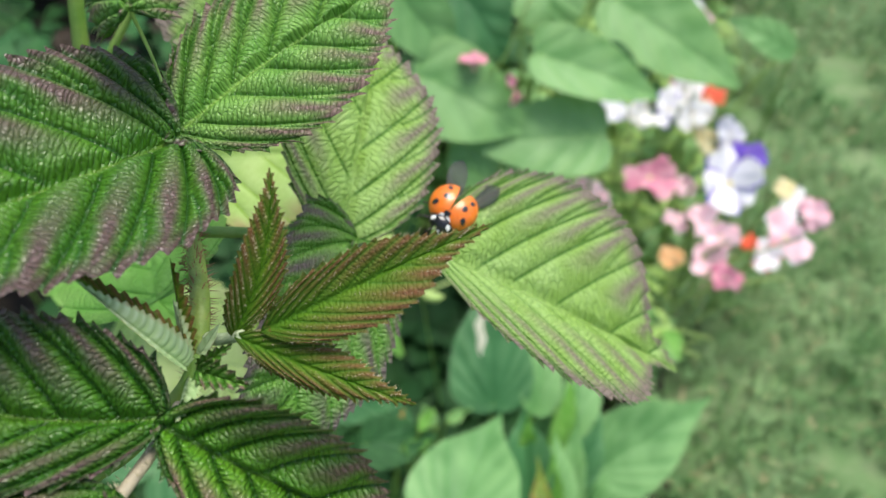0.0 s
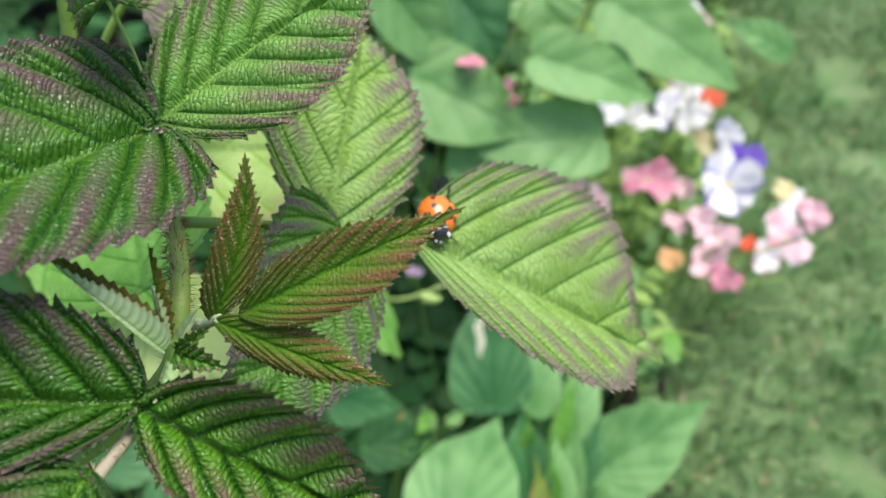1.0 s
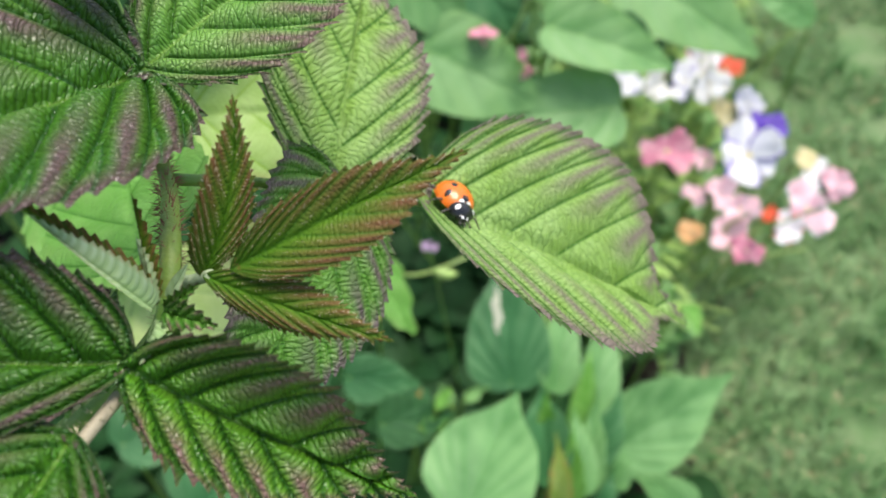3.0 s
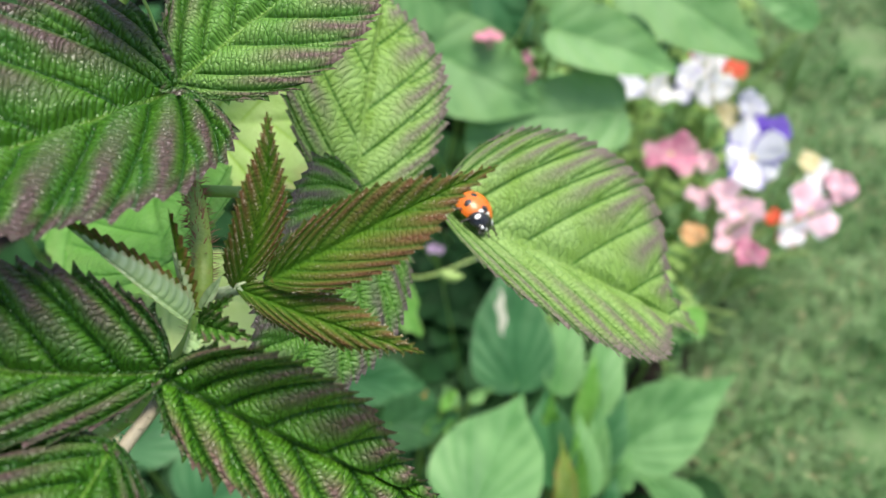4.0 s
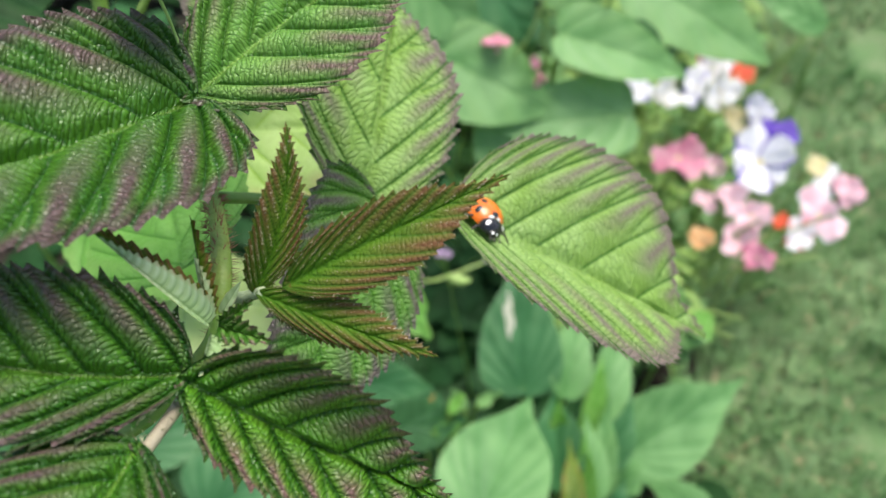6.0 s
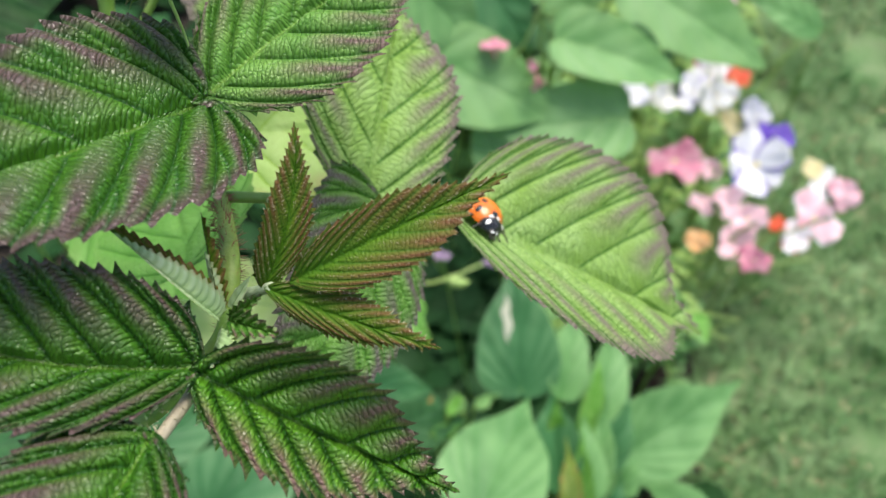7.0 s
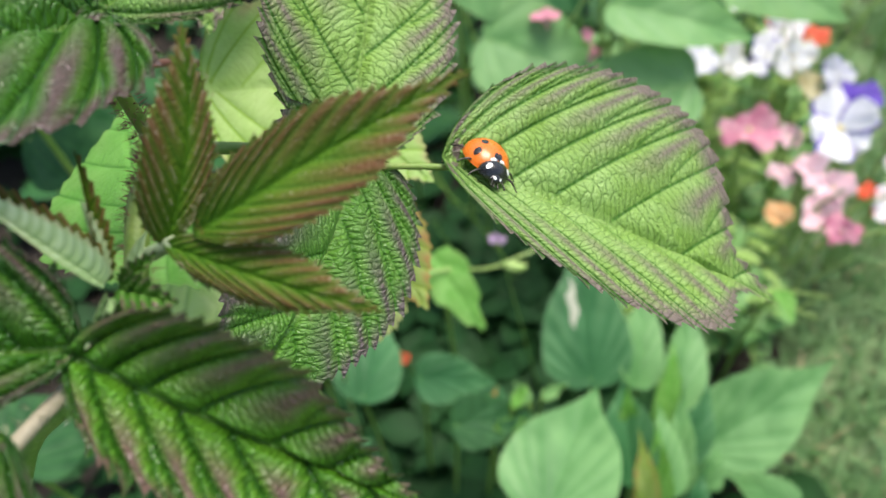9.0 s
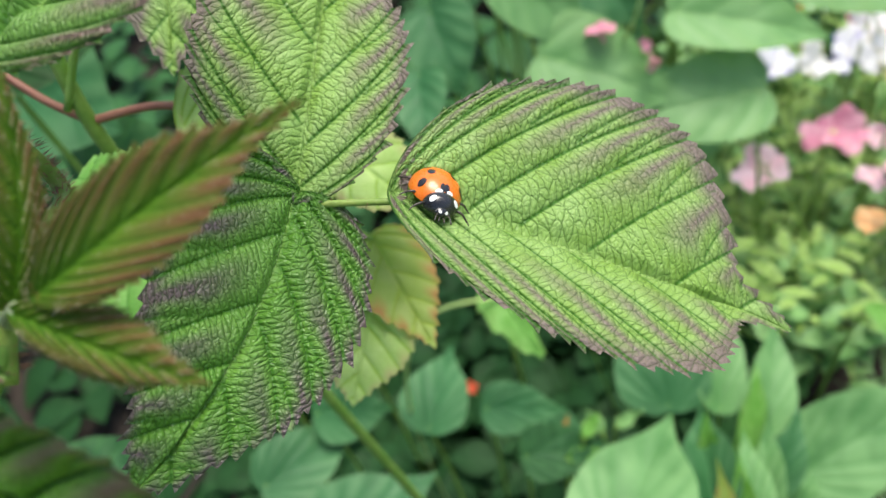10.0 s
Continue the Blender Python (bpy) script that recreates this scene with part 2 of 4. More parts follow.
PEACH = mottled("peach_petal", (0.8, 0.42, 0.17), (0.84, 0.55, 0.28), 60, 0.6, 0.0003, through=0.3)
ELYTRA = mottled("orange_wing_case", (0.66, 0.14, 0.01), (0.72, 0.18, 0.016), 500, 0.28, 0.00003, 4000, coat=0.25)
BLACK = mottled("black_shell", (0.008, 0.008, 0.009), (0.016, 0.015, 0.016), 700, 0.25, 0.00003, 5000, coat=0.4)
IVORY = mottled("ivory_mark", (0.75, 0.74, 0.7), (0.82, 0.82, 0.78), 600, 0.4, 0.00002)
LIMB = mottled("dark_leg", (0.02, 0.015, 0.012), (0.06, 0.045, 0.035), 900, 0.35, 0.00003)


def wing_material():
    m, tree, bsdf, out = blank("smoky_wing")
    coords = node(tree, "ShaderNodeTexCoord")
    net = node(tree, "ShaderNodeTexVoronoi", Scale=700.0)
    net.feature = "DISTANCE_TO_EDGE"
    wire(tree, coords.outputs["Object"], net.inputs["Vector"])
    base = mixed(tree, span(tree, net.outputs["Distance"], 0.0, 0.06), (0.003, 0.003, 0.004), (0.02, 0.025, 0.026))
    wire(tree, base, bsdf.inputs["Base Color"])
    bsdf.inputs["Roughness"].default_value = 0.45
    bsdf.inputs["Specular IOR Level"].default_value = 0.15
    clear = node(tree, "ShaderNodeBsdfTransparent")
    both = node(tree, "ShaderNodeMixShader", Fac=0.74)
    wire(tree, clear.outputs[0], both.inputs[1])
    wire(tree, bsdf.outputs[0], both.inputs[2])
    wire(tree, both.outputs[0], out.inputs["Surface"])
    return m


WING = wing_material()


# ---- shapes ----
def leaf_mesh(name, length, half, veins=8, pleat=0.8, tooth=0.9, teeth=3, fold=12.0, arch=0.0, sag=0.0, bend=0.0, wave=0.0, lobes=-0.22,
              sides=(1.0, 1.0), slant=1.0, belly=0.42, taper=0.3, seed=0, fine=22, across=28, cell=(1.5, 1.25), spread=0.62, point=0.0, collar=0.0, forks=False, roll=0.0):
    """A leaf in millimetres along x, from its base to its tip, face up. half: half its width. pleat: the height of the folds between
    the veins. fold: degrees by which the halves rise. arch: the height of the midrib over the chord. sag: the droop of the rims.
    bend: the midrib's bow to the left. sides: the widths of the left and right halves."""
    rows = veins * fine + 1
    s = np.linspace(0, 1, rows)
    q = np.linspace(0, 1, 400)
    run = np.hypot(np.diff(length * (3 * q * (1 - q) ** 2 * lobes + 3 * q * q * (1 - q) * belly + q ** 3)), np.diff(half * 2 * (3 * q * (1 - q) ** 2 * spread + 3 * q * q * (1 - q) * 0.95)))
    q = np.interp(s, np.concatenate([[0], np.cumsum(run)]) / run.sum(), q)
    ex = 3 * q * (1 - q) ** 2 * lobes + 3 * q * q * (1 - q) * belly + q ** 3
    ex = ex * (1 - point) + point * smooth(0.9, 1.0, q)
    ey = 3 * q * (1 - q) ** 2 * spread + 3 * q * q * (1 - q) * 0.95
    ey = ey / ey.max() * (1 - taper * smooth(0.72, 0.97, q))
    lean = ex - slant * ey * half / length
    rise = np.log1p(np.exp(14 * lean)) / 14
    mid = (rise - rise[0]) / (rise[-1] - rise[0])
    places, ridges, rims, cells, strands = [], [], [], [], []
    along_x, along_y = np.gradient(ex * length, s), np.gradient(ey * half, s)
    size = np.hypot(along_x, along_y) + 1e-9
    along_x, along_y = along_x / size, along_y / size
    out_x, out_y = -along_y, along_x
    flat = smooth(0.0, 0.1, s)
    r = np.linspace(0, 1, across + 1) ** 0.9
    for side in (1, -1):
        reach = half * sides[0 if side > 0 else 1]
        # the veins of the two halves alternate, and are not quite evenly spaced
        phase = s * veins + (0.0 if side > 0 else 0.38) + 0.1 * np.sin(s * veins * 1.7 + seed + side)
        off = np.abs(phase - np.round(phase)) * 2
        frac = phase - np.floor(phase)
        # saw teeth that lean towards the tip; the one at the end of a vein is the largest
        small = phase * teeth
        which = np.floor(small)
        end = (which % teeth) == teeth - 1
        saw = small % 1.0
        saw = np.where(saw < 0.72, saw / 0.72, (1 - saw) / 0.28) ** 1.2
        jag = tooth * (saw * (np.where(end, 1.0, 0.62) + 0.16 * np.sin(which * 7.3 + seed)) - 0.3) * smooth(0.0, 0.05, s) * smooth(1.0, 0.93, s)
        for k, rr in enumerate(r):
            if side < 0 and k == 0:
                continue
            x = length * (mid + rr * (ex - mid)) - 0.05 * length * 4 * rr * (1 - rr) * smooth(0, 0.3, s) * (1 - s)
            y = rr * ey * reach
            # the spacing of the veins here, square to them
            run_x, run_y = length * (ex - mid), ey * reach
            wide = np.abs(np.gradient(x, phase) * run_y - np.gradient(y, phase) * run_x) / (np.hypot(run_x, run_y) + 1e-6)
            x = x + jag * (0.85 * out_x + 0.35 * along_x) * rr ** 12
            y = y + jag * (0.85 * out_y + 0.35 * along_y) * rr ** 12
            # a side vein leaves each vein half way and ends in the tooth before it
            way = smooth(0.38, 1.0, np.full(rows, rr))
            begun = smooth(0.42, 0.6, np.full(rows, rr)) if forks else np.zeros(rows)
            fork = np.abs(frac - (1 - 0.36 * way)) * 2
            z = pleat * np.sin(np.pi / 2 * np.clip(off, 0, 1)) ** 0.62 * (1 - 0.42 * begun * np.exp(-(fork / 0.15) ** 2))
            high = np.minimum(wide / (2.2 * half / veins), 1.1) * smooth(1.0, 0.88, s) * (1 - 0.55 * rr ** 5) * flat
            z = (z * smooth(0.0, 0.12, rr) - 0.5 * pleat) * high
            z = z + wave * np.sin(phase * 2.1 + side + seed) * rr ** 2
            u = np.clip(x / length, 0, 1)
            lift = np.tan(np.radians(fold))
            # the outermost rim rolls down a little
            z = z + y * lift - sag * (y / half) ** 2 + arch * 4 * u * (1 - u) - roll * smooth(0.8, 1.0, rr) ** 2
            y = y * np.cos(np.radians(fold)) ** 0.5
            places.append(np.stack([x, side * y + bend * 4 * u * (1 - u), z], 1))
            ridges.append(np.clip(np.minimum(off, 0.05 + fork + 2 * (1 - begun)), 0, 1) * smooth(0.0, 0.06, np.full(rows, rr)))
            rims.append(np.full(rows, 1.0) * np.clip(rr + collar * rr * smooth(0.2, 0.0, s), 0, 1))
            strands.append(np.minimum(off * wide / 2, 0.08 + fork * wide / 2 + 9 * (1 - begun)))
            strands[-1] = np.minimum(strands[-1] + 0.5 * smooth(0.06, 0.0, rr), 0.2 + 0.22 * smooth(0.45, 0.85, s) + rr * reach * np.maximum(ey, 0.45))
            far = (x * run_x + y * run_y) / (np.hypot(run_x, run_y) + 1e-6)
            cells.append(np.stack([phase * cell[0], far / cell[1] - 0.35 * off, np.zeros(rows)], 1))
    count = len(places)
    faces = []
    lane = np.arange(rows - 1)
    for strip in (list(range(across, -1, -1)), [0] + list(range(across + 1, count))):
        for a, b in zip(strip, strip[1:]):
            faces.append(np.stack([a * rows + lane, b * rows + lane, b * rows + lane + 1, a * rows + lane + 1], 1))
    data = bpy.data.meshes.new(name)
    data.from_pydata((np.concatenate(places) / 1000).tolist(), [], np.concatenate(faces).tolist())
    for key, kind, field, values in (("ridge", "FLOAT", "value", ridges), ("rim", "FLOAT", "value", rims), ("vein", "FLOAT", "value", strands), ("cell", "FLOAT_VECTOR", "vector", cells)):
        layer = data.attributes.new(key, kind, "POINT")
        layer.data.foreach_set(field, np.concatenate(values).astype(np.float32).ravel())
    return data


def laid(base, tip, up):
    """The pose of a leaf from its base, its tip and the way its face looks."""
    x = (tip - base).normalized()
    z = Vector(up)
    z = (z - x * z.dot(x)).normalized()
    y = z.cross(x)
    m = Matrix((x, y, z)).transposed().to_4x4()
    m.translation = base
    return m


def leaf(name, base, tip, up, half, material, parent=None, label="", **shape):
    base, tip = mm(*base), mm(*tip)
    ob = part_of(name, leaf_mesh(name, (tip - base).length * 1000, half, **shape), material, parent, label)
    ob.matrix_basis = laid(base, tip, up)
    return ob


def tube(name, points, radii, material, parent=None, label="", sides=10, steps=6):
    """A round stem through points in millimetres, with a radius at each."""
    pts = [mm(*p) for p in points]
    line, wide = [], []
    for i in range(len(pts) - 1):
        p0, p1, p2, p3 = pts[max(i - 1, 0)], pts[i], pts[i + 1], pts[min(i + 2, len(pts) - 1)]
        for k in range(steps):
            t = k / steps
            line.append(0.5 * (2 * p1 + (p2 - p0) * t + (2 * p0 - 5 * p1 + 4 * p2 - p3) * t * t + (3 * p1 - p0 - 3 * p2 + p3) * t ** 3))
            wide.append((radii[i] * (1 - t) + radii[i + 1] * t) / 1000)
    line.append(pts[-1])
    wide.append(radii[-1] / 1000)
    bm = bmesh.new()
    rings = []
    side = Vector((0.3, 0.5, 0.8))
    for i, p in enumerate(line):
        d = (line[min(i + 1, len(line) - 1)] - line[max(i - 1, 0)]).normalized()
        side = (side - d * side.dot(d)).normalized()
        other = d.cross(side)
        rings.append([bm.verts.new(p + wide[i] * (math.cos(2 * math.pi * k / sides) * side + math.sin(2 * math.pi * k / sides) * other)) for k in range(sides)])
    for one, two in zip(rings, rings[1:]):
        for k in range(sides):
            bm.faces.new((one[k], one[(k + 1) % sides], two[(k + 1) % sides], two[k]))
    bm.faces.new(rings[0][::-1])
    bm.faces.new(rings[-1])
    return part(name, bm, material, parent, label)


def bristles(name, points, radius, count, length, material, parent, seed=0):
    """Fine hairs that stand off a stem, joined."""
    rng = random.Random(seed)
    pts = [mm(*p) for p in points]
    bm = bmesh.new()
    for _ in range(count):
        i = rng.randrange(len(pts) - 1)
        p = pts[i].lerp(pts[i + 1], rng.random())
        d = (pts[i + 1] - pts[i]).normalized()
        out = Vector((rng.gauss(0, 1), rng.gauss(0, 1), rng.gauss(0, 1)))
        out = (out - d * out.dot(d)).normalized()
        wide = d.cross(out) * 0.00009
        foot = p + out * radius / 1000
        top = foot + (out + d * rng.uniform(-0.2, 0.5)) * length / 1000 * rng.uniform(0.6, 1.2)
        a, b, c, e = (bm.verts.new(v) for v in (foot + wide, foot - wide, foot + d * 0.0001, top))
        for f in ((a, b, e), (b, c, e), (c, a, e)):
            bm.faces.new(f)
    return tagged(part(name, bm, material, parent), kind="stuff")


def leaf_hairs(ob, count, length, material, seed=0, ridge_over=0.8, rim_over=0.15):
    """Pale hairs that stand on the ridges and the rim of a leaf, joined into one part of it."""
    rng = random.Random(seed)
    data = ob.data
    ridge, rim = data.attributes["ridge"].data, data.attributes["rim"].data
    far = max(v.co.x for v in data.vertices)
    picks = [v.index for v in data.vertices if 0.06 * far < v.co.x < 0.9 * far and (ridge[v.index].value > ridge_over and rim[v.index].value > rim_over or rim[v.index].value > 0.97)]
    bm = bmesh.new()
    for i in rng.sample(picks, min(count, len(picks))):
        p, n = data.vertices[i].co, data.vertices[i].normal
        n = n if n.z > 0 else -n
        lean = Vector((rng.uniform(0.2, 1.0), rng.uniform(-0.3, 0.3), 0))
        if rim[i].value > 0.97:
            lean = lean + Vector((0.3, 1.2 if p.y > 0 else -1.2, -0.5))
        top = p + (n + lean) * length / 1000 * rng.uniform(0.6, 1.1)
        w = Vector((0, 0.00005, 0))
        a, c, d, e = (bm.verts.new(v) for v in (p + w, p - w, p + Vector((0.00006, 0, 0)), top))
        for f in ((a, c, e), (c, d, e), (d, a, e)):
            bm.faces.new(f)
    return tagged(part("leaf_hairs", bm, material, ob), kind="stuff")


def thing(name, label, category, group=""):
    return tagged(new(name), label, category, group)


# ---- ground ----
def ground():
    bm = bmesh.new()
    n = 60
    for i in range(n + 1):
        for j in range(n + 1):
            x, y = (i / n - 0.5), (j / n - 0.5)
            x, y = 60 * x * abs(x) ** 1.6 * 3 + 0.1, 60 * y * abs(y) ** 1.6 * 3 + 0.5
            near = 1 / (1 + (x * x + y * y))
            z = -0.004 + 0.010 * near * noise.noise(Vector((x * 9, y * 9, 0)))
            bm.verts.new((x, y, z))
    bm.verts.ensure_lookup_table()
    for i in range(n):
        for j in range(n):
            k = i * (n + 1) + j
            bm.faces.new((bm.verts[k], bm.verts[k + n + 1], bm.verts[k + n + 2], bm.verts[k + 1]))
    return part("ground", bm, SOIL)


def edge_of_lawn(y):
    """How far to the right the bed reaches at y."""
    return 0.20 + 0.27 * max(0.0, y - 0.42) + 0.012 * math.sin(y * 23)


tagged(ground(), "dark crumbly garden soil under the plants", "soil", kind="structure")


def lawn():
    bm = bmesh.new()
    rows = [-30, -6, -1, 0, 0.2, 0.35, 0.5, 0.65, 0.8, 1.0, 1.3, 2, 6, 30]
    cols = [0, 0.05, 0.15, 0.3, 0.5, 0.8, 1.5, 5, 30]
    grid = []
    for y in rows:
        x0 = edge_of_lawn(min(max(y, 0), 1.6))
        grid.append([bm.verts.new((x0 + c, y, 0.012 if c else -0.01)) for c in cols])
    for one, two in zip(grid, grid[1:]):
        for k in range(len(cols) - 1):
            bm.faces.new((one[k], one[k + 1], two[k + 1], two[k]))
    return tagged(part("lawn_ground", bm, TURF), "worn lawn turf with dry patches beside the bed", "lawn", kind="structure")


lawn()


def blades(name, material, count, seed, tall, wide, label, rows=(0.1, 1.5), cols=(-0.01, 0.75)):
    """Grass blades in one mesh."""
    rng = np.random.RandomState(seed)
    y = rng.uniform(*rows, count)
    x = np.array([edge_of_lawn(v) for v in y]) + rng.uniform(*cols, count)
    clump = np.array([noise.noise(Vector((a * 9, b * 9, 3))) for a, b in zip(x, y)])
    keep = clump > -0.25
    x, y, clump = x[keep], y[keep], clump[keep]
    n = len(x)
    h = tall * rng.uniform(0.5, 1.2, n) * (1 + 0.7 * clump)
    a = rng.uniform(0, 2 * np.pi, n)
    lean = rng.uniform(0.2, 1.3, n)
    w = wide * rng.uniform(0.7, 1.2, n)
    dx, dy = np.cos(a), np.sin(a)
    base = np.stack([x, y, np.full(n, 0.011)], 1)
    sidev = np.stack([-dy, dx, np.zeros(n)], 1) * w[:, None]
    mid = base + np.stack([dx * lean * h * 0.35, dy * lean * h * 0.35, h * 0.6], 1)
    top = base + np.stack([dx * lean * h, dy * lean * h, h * (1 - 0.25 * lean)], 1)
    verts = np.stack([base - sidev, base + sidev, mid + sidev * 0.8, mid - sidev * 0.8, top], 1).reshape(-1, 3)
    faces = []
    for k in range(n):
        o = 5 * k
        faces.append((o, o + 1, o + 2, o + 3))
        faces.append((o + 3, o + 2, o + 4))
    data = bpy.data.meshes.new(name)
    data.from_pydata(verts.tolist(), [], faces)
    return tagged(part_of(name, data, material), label, "grass", kind="stuff")


blades("lawn_grass", GRASS, 26000, 3, 0.035, 0.0013, "short green lawn grass in uneven tufts")
blades("dry_grass", STRAW, 3500, 5, 0.022, 0.0011, "dry straw-coloured blades among the grass")
blades("lawn_grass", GRASS, 26000, 6, 0.035, 0.0016, "short green lawn grass further off", (0.1, 1.9), (0.75, 1.7))
blades("lawn_grass", GRASS, 9000, 7, 0.035, 0.0016, "short green lawn grass at the far end", (1.5, 2.3), (-0.01, 0.75))


# ---- the raspberry shoot close to the camera ----
shoot = thing("raspberry_shoot", "young raspberry shoot with dark green serrated leaves edged in plum", "shrub")
DEEP = dict(veins=10, pleat=1.7, tooth=1.7, teeth=3, fine=30, forks=True, cell=(2.4, 0.72), across=44)
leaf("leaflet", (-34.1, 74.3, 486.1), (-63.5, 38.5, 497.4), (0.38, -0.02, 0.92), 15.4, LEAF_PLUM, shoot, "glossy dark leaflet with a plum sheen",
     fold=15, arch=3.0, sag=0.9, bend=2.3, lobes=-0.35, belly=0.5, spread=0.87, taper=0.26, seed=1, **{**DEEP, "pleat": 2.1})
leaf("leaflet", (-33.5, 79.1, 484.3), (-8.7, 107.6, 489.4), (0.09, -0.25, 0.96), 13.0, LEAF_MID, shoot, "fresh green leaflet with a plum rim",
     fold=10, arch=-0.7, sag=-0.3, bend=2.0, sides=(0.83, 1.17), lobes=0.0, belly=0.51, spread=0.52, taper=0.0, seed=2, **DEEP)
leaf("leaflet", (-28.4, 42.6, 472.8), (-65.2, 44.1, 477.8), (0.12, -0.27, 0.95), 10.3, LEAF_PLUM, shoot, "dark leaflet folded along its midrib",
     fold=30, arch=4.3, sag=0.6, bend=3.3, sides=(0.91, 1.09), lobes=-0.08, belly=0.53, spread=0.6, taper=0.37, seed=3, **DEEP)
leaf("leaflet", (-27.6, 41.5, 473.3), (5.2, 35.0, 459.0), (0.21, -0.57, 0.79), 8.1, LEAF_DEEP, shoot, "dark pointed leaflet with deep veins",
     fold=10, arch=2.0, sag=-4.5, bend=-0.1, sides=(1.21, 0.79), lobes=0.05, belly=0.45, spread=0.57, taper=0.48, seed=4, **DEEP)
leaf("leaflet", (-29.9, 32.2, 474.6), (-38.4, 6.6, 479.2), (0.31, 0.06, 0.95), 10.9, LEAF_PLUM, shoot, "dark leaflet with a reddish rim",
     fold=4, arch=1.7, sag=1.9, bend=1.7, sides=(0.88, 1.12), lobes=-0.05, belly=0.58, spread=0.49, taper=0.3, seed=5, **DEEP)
YOUNG = dict(veins=14, pleat=0.28, tooth=0.9, teeth=2, fine=16, slant=2.2, cell=(2.0, 0.6), roll=0.3)
leaf("young_leaflet", (-21.4, 54.0, 474.9), (-18.0, 67.2, 490.8), (0.47, -0.72, 0.51), 3.5, LEAF_YOUNG, shoot, "narrow folded young leaflet, red-brown at the rim",
     fold=30, arch=0.7, sag=-0.8, bend=-1.2, sides=(1.26, 0.74), lobes=0.07, belly=0.42, spread=0.61, taper=0.27, seed=6, **YOUNG)
leaf("young_leaflet", (-16.9, 53.8, 477.0), (8.8, 65.5, 486.4), (0.01, -0.65, 0.76), 4.9, LEAF_YOUNG, shoot, "folded young leaflet with hairy red-brown ridges",
     fold=27, arch=0.9, sag=0.5, bend=0.2, sides=(0.88, 1.12), lobes=-0.01, belly=0.43, spread=0.33, taper=0.58, seed=7, **YOUNG)
leaf("young_leaflet", (-20.8, 52.9, 475.3), (1.9, 46.2, 475.5), (-0.12, -0.44, 0.89), 3.1, LEAF_YOUNG, shoot, "folded young leaflet with hairy red-brown ridges",
     fold=26, arch=-0.6, sag=2.0, bend=-0.3, sides=(1.14, 0.86), lobes=0.06, belly=0.44, spread=0.46, taper=0.39, seed=8, **YOUNG)
for n, ob in enumerate([o for o in shoot.children if o.name.startswith("young_leaflet")]):
    leaf_hairs(ob, 460, 0.27, HAIR, n)
# the leaf that hangs in at the top
leaf("leaflet", (-35.0, 78.3, 504.0), (-46.3, 101.3, 510.2), (0.0, -0.3, 0.95), 5.6, LEAF_MID, shoot, "curled dark leaflet with a plum rim",
     fold=-6, sag=4.0, lobes=-0.32, spread=0.9, collar=0.8, seed=9, **DEEP)

# stems: the petiole that carries the lower leaves, the cane and the growing tip
tube("petiole", [(-34.5, 20, 469), (-30.2, 31.5, 472.2), (-28.6, 39.5, 470.2), (-28.2, 43.5, 469.2), (-28.4, 47, 467.0)], [0.75, 0.75, 0.8, 0.8, 0.8], STEM_BUFF, shoot, "pale buff hairy stalk")
CANE = [(-27.6, 53.5, 468.6), (-28.6, 49.5, 466.5), (-36, 44, 459), (-47, 39, 447), (-64, 28, 405), (-75, 5, 300), (-90, -10, 100), (-95, -15, -155)]
tube("cane", CANE, [1.25, 1.2, 1.25, 1.4, 1.8, 2.4, 3.0, 4.0], STEM_GREEN, shoot, "bristly green young cane")
LEAF_STALK = [(-27.4, 50.5, 466.0), (-28.7, 60.5, 471.1), (-36.7, 77.6, 463.2), (-37.6, 78.9, 471.9), (-34.2, 75.1, 484.6)]
tube("petiole", LEAF_STALK, [1.2, 1.35, 1.2, 0.9, 0.6], STEM_OLIVE, shoot, "thick green leaf stalk with red bristles")
bristles("petiole_bristles", LEAF_STALK[:4], 1.4, 520, 1.5, STEM_RED, shoot, seed=2)
bristles("petiole_hairs", [(-34.5, 20, 470), (-30.2, 31.5, 473.6), (-28.6, 39.5, 471.8)], 0.7, 60, 0.9, HAIR, shoot, seed=3)
tube("petiolule", [(-34.2, 75.3, 484.5), (-33.6, 79.3, 483.3)], [0.55, 0.45], STEM_GREEN, shoot)
tube("petiolule", [(-33.5, 76, 480), (-36, 82, 490), (-35.0, 78.3, 503.5)], [0.2, 0.2, 0.25], STEM_LIGHT, shoot)
tube("petiolule", [(-27.4, 56, 469), (-24, 54, 472.5), (-20.5, 53.4, 475.2)], [0.9, 0.8, 0.7], BUD_GREY, shoot, "downy grey-green stalk")
# folded young leaves and buds at the tip
leaf("folded_leaf", (-26.3, 48.6, 474.6), (-36.0, 50.8, 488.0), (0.75, -0.1, 0.65), 2.0, LEAF_DOWNY, shoot, "tightly folded silvery young leaf",
     fold=48, veins=18, pleat=0.22, tooth=0.4, teeth=1, lobes=0.0, spread=0.9, belly=0.3, taper=0.2, fine=8, slant=0.4, seed=21)
leaf("folded_leaf", (-26.4, 50.0, 475.6), (-40.3, 52.8, 489.8), (0.5, 0.5, 0.7), 1.25, LEAF_YOUNG, shoot, "brown-edged back of a folded young leaf",
     fold=52, veins=14, pleat=0.35, tooth=0.4, teeth=1, lobes=0.0, spread=0.8, belly=0.3, taper=0.1, fine=8, seed=22)
leaf("folded_leaf", (-26.6, 49.6, 473.6), (-29.2, 58.5, 483.0), (0.8, -0.5, 0.3), 1.0, LEAF_YOUNG, shoot, "upright folded bud leaf",
     fold=55, veins=10, pleat=0.3, tooth=0.4, teeth=1, lobes=0.05, taper=0.1, fine=8, seed=23)
